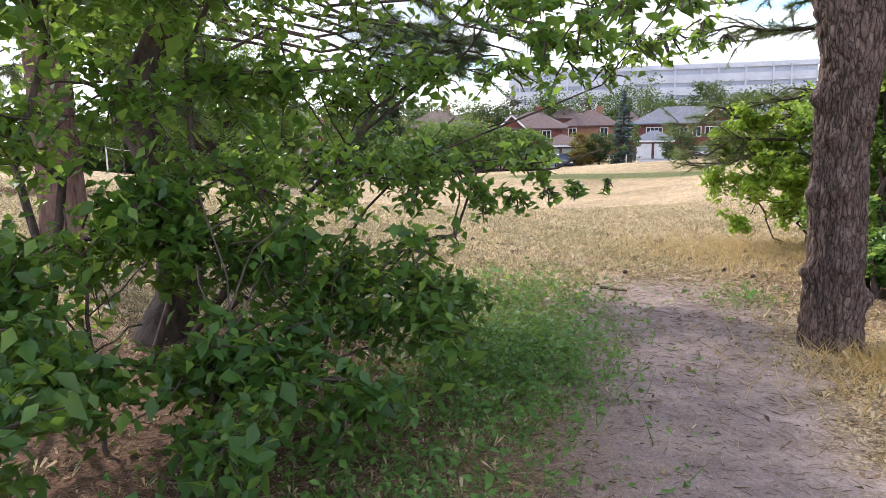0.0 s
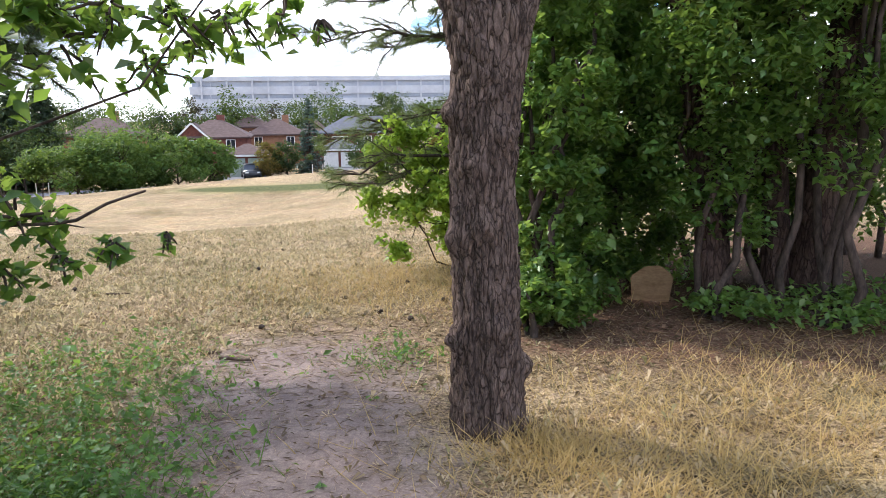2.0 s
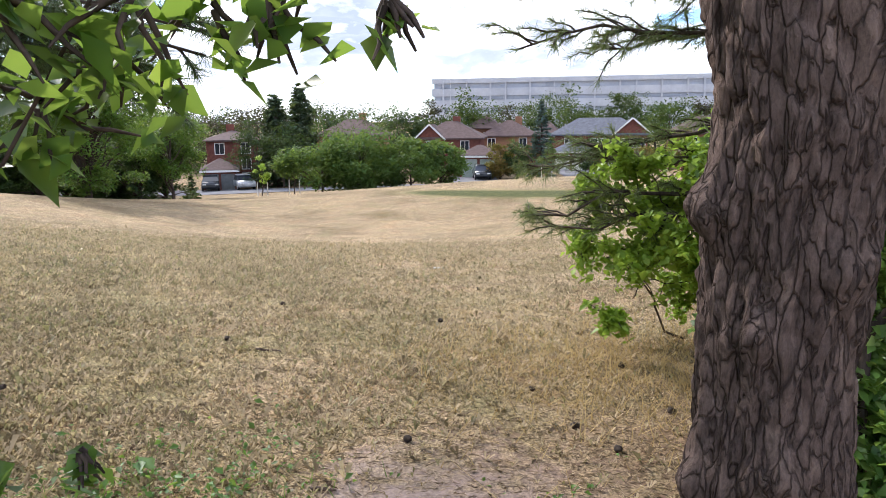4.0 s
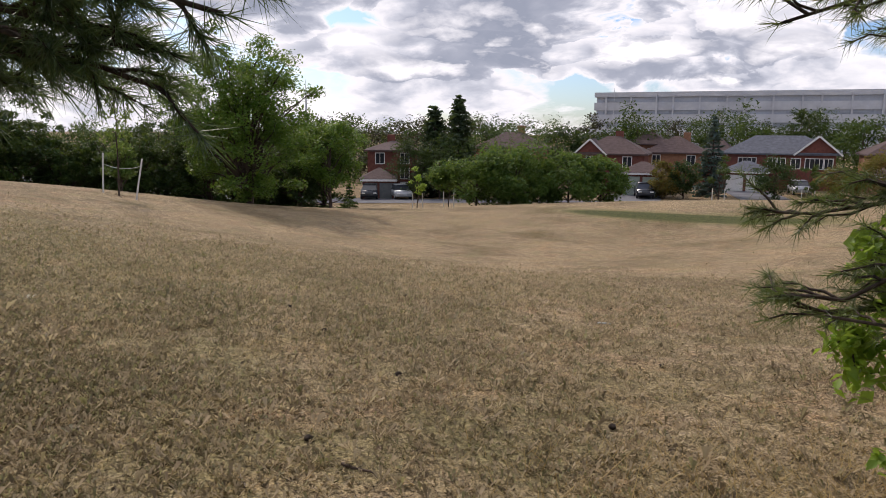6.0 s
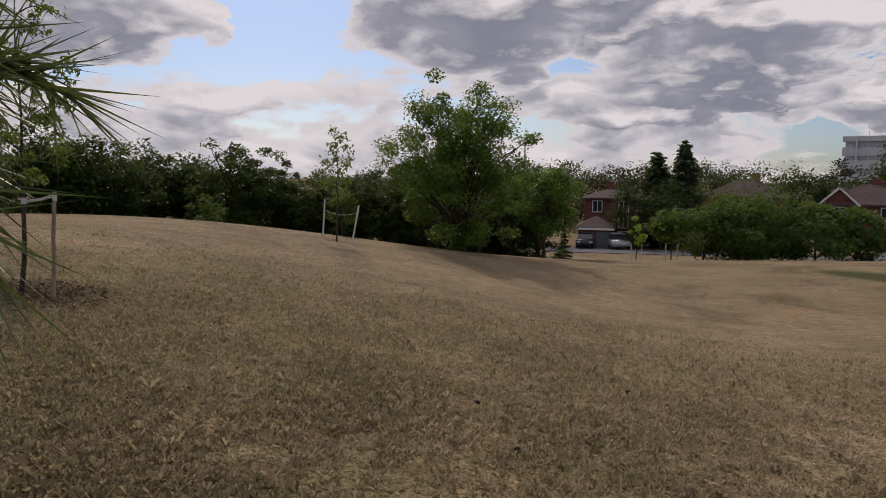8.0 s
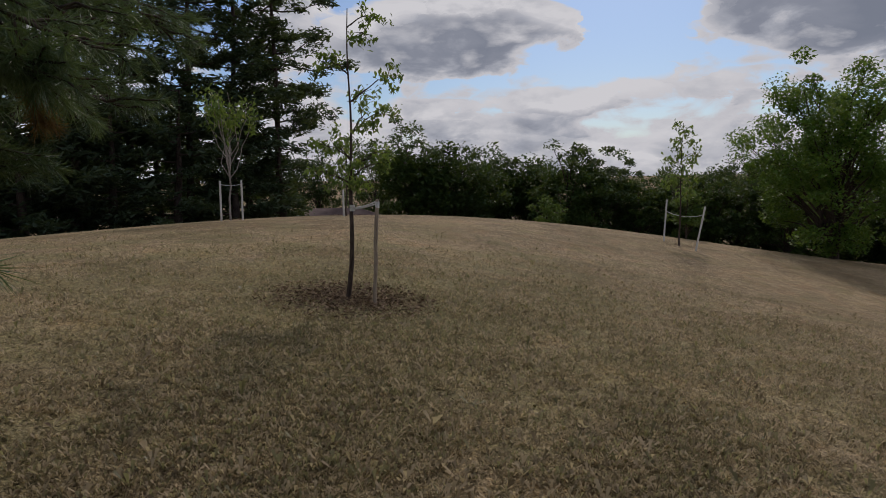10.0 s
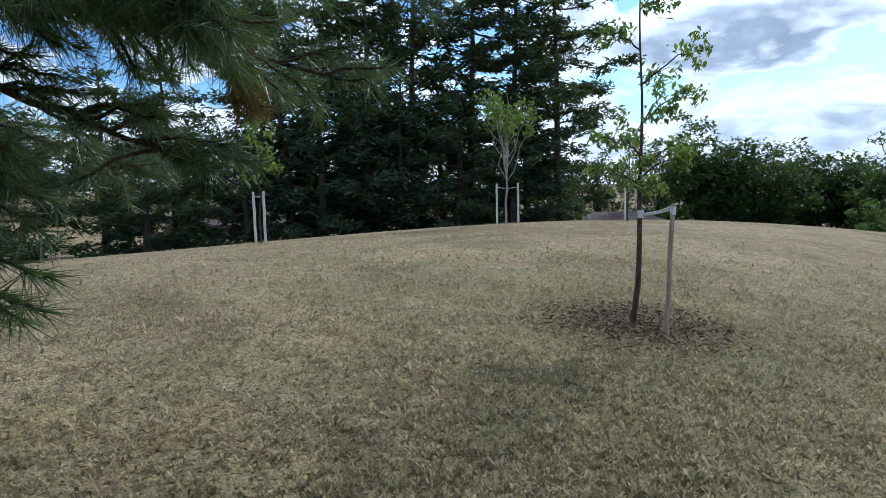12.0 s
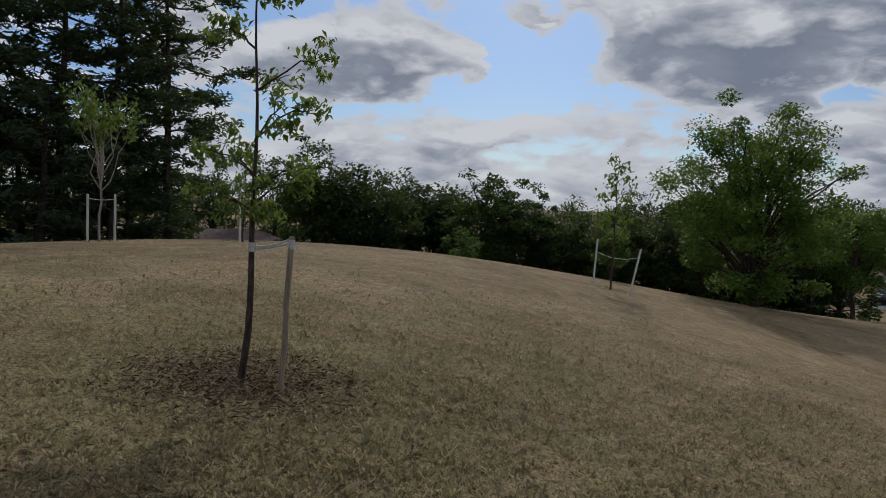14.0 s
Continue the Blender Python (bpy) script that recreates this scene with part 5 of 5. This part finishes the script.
def car(x, y, turn, paint, label):
    t = thing("car", (x, y, gz(x, y) + 0.06), label, "car", "parked cars", turn=turn)
    bm = bmesh.new()
    prof = [(-2.2, 0.35), (-2.25, 0.75), (-2.1, 0.95), (-1.2, 1.02), (1.25, 1.0), (2.15, 0.9), (2.25, 0.6), (2.2, 0.35)]
    rows = [[bm.verts.new((px, s * 0.88 * (0.97 if pz > 0.9 else 1.0), pz)) for px, pz in prof] for s in (-1, 1)]
    n = len(prof)
    for k in range(n):
        bm.faces.new((rows[0][k], rows[0][(k + 1) % n], rows[1][(k + 1) % n], rows[1][k]))
    bm.faces.new(rows[0][::-1])
    bm.faces.new(rows[1])
    bmesh.ops.recalc_face_normals(bm, faces=bm.faces)
    bmesh.ops.bevel(bm, geom=bm.edges[:], offset=0.06, segments=2, affect="EDGES")
    part("body", bm, paint, t)
    bm = bmesh.new()
    lo = [bm.verts.new(v) for v in ((-1.75, -0.82, 0.98), (1.25, -0.82, 0.98), (1.25, 0.82, 0.98), (-1.75, 0.82, 0.98))]
    hi = [bm.verts.new(v) for v in ((-1.3, -0.66, 1.5), (0.5, -0.66, 1.5), (0.5, 0.66, 1.5), (-1.3, 0.66, 1.5))]
    for k in range(4):
        bm.faces.new((lo[k], lo[(k + 1) % 4], hi[(k + 1) % 4], hi[k]))
    part("car_glass", bm, glass_dark, t, "dark car glass", smooth=False)
    bm = box_bm(1.95, 1.36, 0.07, 0.02)
    part("car_roof", bm, paint, t).location = (-0.4, 0, 1.48)
    for wx in (-1.35, 1.4):
        for s in (-1, 1):
            bm = bmesh.new()
            bmesh.ops.create_cone(bm, cap_ends=True, segments=20, radius1=0.33, radius2=0.33, depth=0.22)
            bmesh.ops.bevel(bm, geom=[e for e in bm.edges if len(e.link_faces) == 2 and e.calc_face_angle() > 1], offset=0.04, segments=2, affect="EDGES")
            wh = part("wheel", bm, tyre_mat, t, "black tyre")
            wh.matrix_local = pose(wx, s * 0.8, 0.33, 90, 0, 0)
            bm = bmesh.new()
            bmesh.ops.create_cone(bm, cap_ends=True, segments=16, radius1=0.2, radius2=0.17, depth=0.02)
            part("rim", bm, rim_mat, wh).location = (0, 0, -s * 0.12)
    for s in (-1, 1):
        part("headlight", box_bm(0.06, 0.36, 0.14, 0.02), trim_white, t, "clear headlight").location = (2.22, s * 0.6, 0.66)


car(-11.9, 82.0, -75, paint_dark, "dark parked car on the driveway")
car(-38.8, 70.8, -60, paint_dark, "dark parked car beside the tall house")
car(-35.6, 71.8, -50, paint_silver, "silver parked car on the street")
car(3.0, 92.0, -80, paint_silver, "pale parked car near the houses")
sheet("driveway", [(-11.8, 74.5, 2.6), (-12.4, 79, 2.7), (-13.4, 86.0, 2.8)], asphalt, "grey asphalt driveway", 0.07)
sheet("driveway", [(1.5, 75, 2.4), (0.2, 82, 2.5), (-2.4, 94.5, 2.6)], asphalt, "grey asphalt driveway", 0.07)

# planting round the houses
conifer("blue_spruce", (-5.7, 86.4, -5.2), 8.4, 2.0, leaf_blue, bark_dark, "blue-green spruce before the houses", 140, 22, 10, 24, 0.36, "", 0.03, 0.8)
conifer("blue_spruce", (14.5, 82.0, -5.0), 8.4, 2.2, leaf_blue, bark_dark, "blue-green spruce before the houses", 141, 22, 10, 24, 0.36, "", 0.03, 0.8)
conifer("spruce_tree", (-33.6, 76.0, -5.9), 10.0, 2.6, needle_dark, bark_dark, "dark spruce rising over the bushes", 142, 26, 12, 30, 0.5, "", 0.05, 0.55)
conifer("spruce_tree", (-31.9, 78.8, -5.9), 11.3, 2.4, needle_dark, bark_dark, "dark spruce rising over the bushes", 143, 26, 12, 30, 0.5, "", 0.05, 0.55)
for k, (x, y, h, r, m) in enumerate(((-9.8, 82.0, 3.2, 1.5, leaf_autumn), (-8.0, 82.5, 3.2, 1.4, leaf_dark), (0.6, 85.0, 3.4, 1.8, leaf_dark), (6.4, 82.0, 3.0, 1.5, leaf_autumn), (9.6, 79.0, 4.4, 1.6, leaf_autumn),
                                     (-28.0, 76.0, 6.5, 3.6, leaf_far), (-23.5, 78.0, 6.8, 3.4, leaf_far), (-32.0, 74.0, 5.5, 2.6, leaf_dark), (-46.0, 70.0, 7.0, 3.4, leaf_far), (-50.0, 62.0, 6.5, 3.4, leaf_dark), (-42.0, 58.0, 6.0, 3.0, leaf_far), (18.5, 80.0, 5.0, 2.4, leaf_far), (-34.4, 73.0, 6.0, 1.9, leaf_dark))):
    broadleaf("garden_tree", (x, y, gz(x, y)), h * 1.18, r * 1.25, 0.09, m, bark_dark, "garden tree before the houses", "tree", 150 + k, 34, 3600, 0.24, 0.08, 0.45, 0.17, "garden trees", 10)
rng = np.random.default_rng(77)
for k in range(46):
    az = radians(50 - 66 * k / 45 + rng.uniform(-1, 1))
    d = 108 + rng.uniform(-6, 26)
    x, y = 1 - math.sin(az) * d, 4 + math.cos(az) * d
    m = (leaf_far, leaf_far, leaf_dark, leaf_dark, leaf_far, leaf_purple)[int(rng.integers(0, 6))]
    broadleaf("distant_tree", (x, y, gz(x, y)), 9.0 + rng.uniform(-1.6, 1.3) + 0.02 * (d - 108), 4.0 + rng.uniform(-1.0, 1.0), 0.2, m, bark_dark, "distant tree behind the houses", "tree", 200 + k, 60, 3400, 0.42, -0.1, 0.45, 0.17, "distant trees", 8)


# ---- the long pale building ----
def long_building():
    t = thing("office_building", (-20.5, 272.0, -10.0), "long pale multi-storey building on the skyline", "building", turn=3)
    W, D = 100.0, 30.0
    left = -39.5
    for z0, h, grow in ((0, 9.0, 2), (10.6, 2.6, 2), (14.8, 2.6, 1), (18.8, 2.6, 0), (23.2, 1.6, 0)):
        p = part("floor_band", box_bm(W + grow * 2, D + grow, h), concrete_hazed, t, smooth=False)
        p.location = (left + W / 2, 0, z0)
    for z0, h in ((9.0, 1.6), (13.2, 1.6), (17.4, 1.4), (21.4, 1.8)):
        p = part("window_band", box_bm(W - 1.4, D - 1.4, h), glass_hazed, t, smooth=False)
        p.location = (left + W / 2, 0, z0)
    for k, (x, w, z) in enumerate(((14, 22, 17.6), (34, 16, 17.6), (72, 24, 17.6), (8, 10, 21.6), (60, 12, 13.4), (41, 3, 21.6), (84, 20, 13.4))):
        p = part("window_strip", box_bm(w, 0.5, 1.3), glass_band_hazed, t, smooth=False)
        p.location = (left + x, -D / 2 + 0.6, z)
    for k in range(14):
        p = part("pilaster", box_bm(0.5, 0.8, 24.0), concrete_hazed, t, smooth=False)
        p.location = (left + 4 + k * 7.3 + (k % 3), -D / 2 - 0.3, 0)


long_building()


def mast(x, y, h, label, r=0.35):
    t = thing("spire", (x, y, gz(x, y)), label, "spire")
    part("shaft", Tubes().add(np.array([(0, 0, -1), (0, 0, h * 0.6), (0, 0, h)]), [r, r * 0.6, 0.03], 8).mesh("shaft"), concrete_hazed, t)


mast(-86.0, 125.5, 17.0, "slim pale church spire on the skyline", 0.4)
mast(-30.0, 150.0, 15.5, "thin mast on the skyline", 0.15)

# ---- grass, litter and small things ----
def scatter(rng, n, x0, x1, y0, y1):
    return np.column_stack([rng.uniform(x0, x1, n), rng.uniform(y0, y1, n)])


def blades(rng, xy, height, width, lean=0.6):
    n = len(xy)
    z = ground_z(xy[:, 0], xy[:, 1])
    a = rng.uniform(0, 2 * np.pi, n)
    h = height * np.exp(rng.normal(0, 0.4, n))
    dx = np.column_stack([np.cos(a), np.sin(a), 0 * a]) * (width * 0.5)
    tip = np.column_stack([rng.normal(0, lean, n) * h, rng.normal(0, lean, n) * h, h])
    b = np.column_stack([xy, z - 0.004])
    v = np.stack([b - dx, b + dx, b + tip], 1).reshape(-1, 3)
    return v, np.arange(n * 3).reshape(-1, 3)


def tufts(rng, xy, per, height, spread, width):
    """Tufts of short blades that splay from one spot."""
    n = len(xy)
    c = np.column_stack([xy, ground_z(xy[:, 0], xy[:, 1]) - 0.003])
    size = np.exp(rng.normal(0, 0.35, (n, 1, 1)))
    a = rng.uniform(0, 2 * np.pi, (n, per))
    r = spread * rng.uniform(0.25, 1.0, (n, per))
    h = height * rng.uniform(0.25, 1.1, (n, per))
    tip = np.stack([np.cos(a) * r, np.sin(a) * r, h], -1) * size
    side = np.stack([-np.sin(a), np.cos(a), 0 * a], -1) * width * 0.5 * size
    v = np.concatenate([c[:, None], c[:, None] + tip - side, c[:, None] + tip + side], 1)
    k = np.arange(n)[:, None] * (2 * per + 1)
    f = np.stack([k + 0 * np.arange(per), k + 1 + np.arange(per), k + 1 + per + np.arange(per)], -1)
    return v.reshape(-1, 3), f.reshape(-1, 3)


def grass():
    rng = np.random.default_rng(91)
    u = rng.uniform(0, 1, 330000)
    mid = np.column_stack([1.6 - 5.2 * u, -0.5 + 8.5 * u - 1.2 * u * u])
    xy = mid + rng.normal(0, 1, mid.shape) * (0.8 + 4.6 * rng.uniform(0, 1, (len(mid), 1)) ** 1.4) + [[-1.2, 1.4]]
    xy = np.concatenate([xy[:170000], rng.normal((-3.5, 9.5), (4.6, 4.4), (190000, 2))])
    xy = xy[np.hypot(xy[:, 0] + 8.3, xy[:, 1] - 8.04) > 0.62 + 0.3 * rng.uniform(size=len(xy))]
    d, g, l = wear_masks(xy[:, 0], xy[:, 1])
    clump = np.array([0.8 * noise.noise(Vector((x * 3.1, y * 3.1, 0))) + 0.9 * noise.noise(Vector((x * 0.7, y * 0.7, 4.0))) for x, y in xy])
    keep = rng.uniform(size=len(xy)) > np.clip(1.3 * d + 0.9 * l, 0, 0.98)
    keep &= rng.uniform(size=len(xy)) < np.clip(0.55 + 0.6 * clump, 0.2, 1)
    xy, g, clump = xy[keep], g[keep], clump[keep]
    green = rng.uniform(size=len(xy)) < np.clip(0.09 + 0.25 * g + 0.14 * clump, 0.01, 0.4)
    tagged(part("dry_grass", soup("dry_grass", *tufts(rng, xy[~green], 4, 0.026, 0.034, 0.009)), blade_dry, smooth=False), "short dry straw-coloured turf", "grass", kind="stuff")
    tagged(part("green_grass", soup("green_grass", *tufts(rng, xy[green], 4, 0.03, 0.03, 0.009)), blade_green, smooth=False), "short green tufts among dry turf", "grass", kind="stuff")
    xy = np.concatenate([rng.normal((0.45, 2.9), (0.28, 0.4), (1500, 2)), rng.normal((0.5, 2.2), (0.26, 0.4), (700, 2)), rng.normal((0.4, 1.0), (0.4, 0.5), (600, 2)), rng.normal((0.1, 3.9), (0.4, 0.6), (1100, 2)), rng.normal((1.75, 4.6), (0.2, 0.25), (90, 2))])
    z = ground_z(xy[:, 0], xy[:, 1])
    v, f = blades(rng, xy, 0.075, 0.006, 0.7)
    c = np.column_stack([xy, z + rng.uniform(0.01, 0.11, len(xy))])
    c = np.concatenate([c + rng.normal(0, 0.02, c.shape) for k in range(3)])
    c[:, 2] = np.maximum(c[:, 2], ground_z(c[:, 0], c[:, 1]) + 0.008)
    lv, lf = leaves(rng, c, 0.028, 0.6, 0.1, 0.6, 0.35)
    tagged(part("weeds", soup("weeds", np.concatenate([v, lv]), np.concatenate([f, lf + len(v)])), leaf_weed, smooth=False), "low leafy green weeds beside the path", "weeds", kind="stuff")
    xy = np.concatenate([rng.normal((2.35, 3.25), (0.16, 0.14), (700, 2)), rng.normal((2.7, 2.9), (0.35, 0.3), (1300, 2)), rng.normal((2.1, 7.0), (0.9, 0.7), (6000, 2)), rng.normal((3.6, 3.4), (0.9, 0.6), (4000, 2))])
    tagged(part("straw_tuft", soup("straw_tuft", *blades(rng, xy, 0.075, 0.006, 0.9)), blade_straw, smooth=False), "long dry golden straw round the pine", "grass", kind="stuff")
    xy = np.concatenate([scatter(rng, 16000, -0.2, 3.4, -1.4, 5.8), rng.normal((0.9, 5.6), (1.3, 0.9), (6000, 2)), rng.normal((-0.4, 1.0), (1.0, 1.1), (12000, 2)), rng.normal((4.0, 4.6), (1.3, 0.6), (10000, 2))])
    z = ground_z(xy[:, 0], xy[:, 1]) + 0.004
    v, f = leaves(rng, np.column_stack([xy, z]), 0.055, 0.035, 0.0, 0.96)
    foot = np.repeat(z, 4)
    v[:, 2] = foot + (v[:, 2] - foot) * 0.3
    d = np.concatenate([scatter(rng, 3600, -9.0, 5.0, 3.0, 13.0), scatter(rng, 900, -0.6, 3.4, -1.2, 6.0), rng.normal((4.2, 5.0), (1.2, 0.7), (1500, 2)), rng.normal((-0.4, 1.0), (0.8, 1.0), (1200, 2))])
    dv, df = leaves(rng, np.column_stack([d, ground_z(d[:, 0], d[:, 1]) + 0.012]), 0.024, 0.55, 0.0, 0.6, 0.4)
    tagged(part("dead_leaf_litter", soup("dead_leaf_litter", dv, df), dead_leaf, smooth=False), "scattered dark dead leaves on the grass", "litter", kind="stuff")
    tagged(part("needle_litter", soup("needle_litter", v, f), litter_mat, smooth=False), "fallen brown pine needles and dead leaves", "litter", kind="stuff")


grass()


def pine_cone(x, y, seed):
    rng = np.random.default_rng(seed)
    bm = bmesh.new()
    bmesh.ops.create_uvsphere(bm, u_segments=12, v_segments=9, radius=0.023)
    for v in bm.verts:
        v.co *= 1 + 0.28 * noise.noise(v.co * 70)
        v.co.z *= 0.8
    ob = part("pine_cone", bm, cone_mat)
    ob.matrix_world = pose(x, y, gz(x, y) + 0.014, 0, 0, rng.uniform(0, 360))
    tagged(ob, "dark brown pine cone lying on the grass", "pine cone", "pine cones on the grass")


for k, (x, y) in enumerate(((0.45, 7.99), (-0.94, 6.9), (-2.66, 11.23), (-2.25, 8.97), (-2.2, 11.06), (1.68, 5.86), (1.9, 5.6), (0.86, 5.47), (1.94, 7.0), (-1.1, 8.2), (-3.1, 9.6), (-2.9, 5.6), (0.5, 9.6), (1.4, 6.4), (2.2, 6.2))):
    pine_cone(x, y, k)


def stick(x, y, L, turn, r=0.012, mat=stick_mat, label="dead brown stick lying on the ground"):
    rng = np.random.default_rng(int(abs(x) * 90 + 5))
    p = bend(rng, (-L / 2, 0, 0), (L / 2, 0, 0), 7, 0.03)
    ob = part("stick", Tubes().add(p, np.linspace(r, r * 0.5, 7), 6, 0.1, rng).mesh("stick"), mat)
    ob.matrix_world = pose(x, y, gz(x, y) + r, 0, 0, turn)
    tagged(ob, label, "stick", "sticks on the ground")


stick(0.83, 4.71, 0.22, -20, 0.016)
stick(0.65, 4.86, 0.12, 10, 0.012)
stick(-0.52, 6.73, 0.2, -5, 0.01)
stick(-0.92, 6.35, 0.16, -40, 0.007, stake_wood, "pale stick lying on the grass")
stick(-0.29, 11.1, 0.14, 10, 0.012, strap_mat, "white scrap lying on the grass")
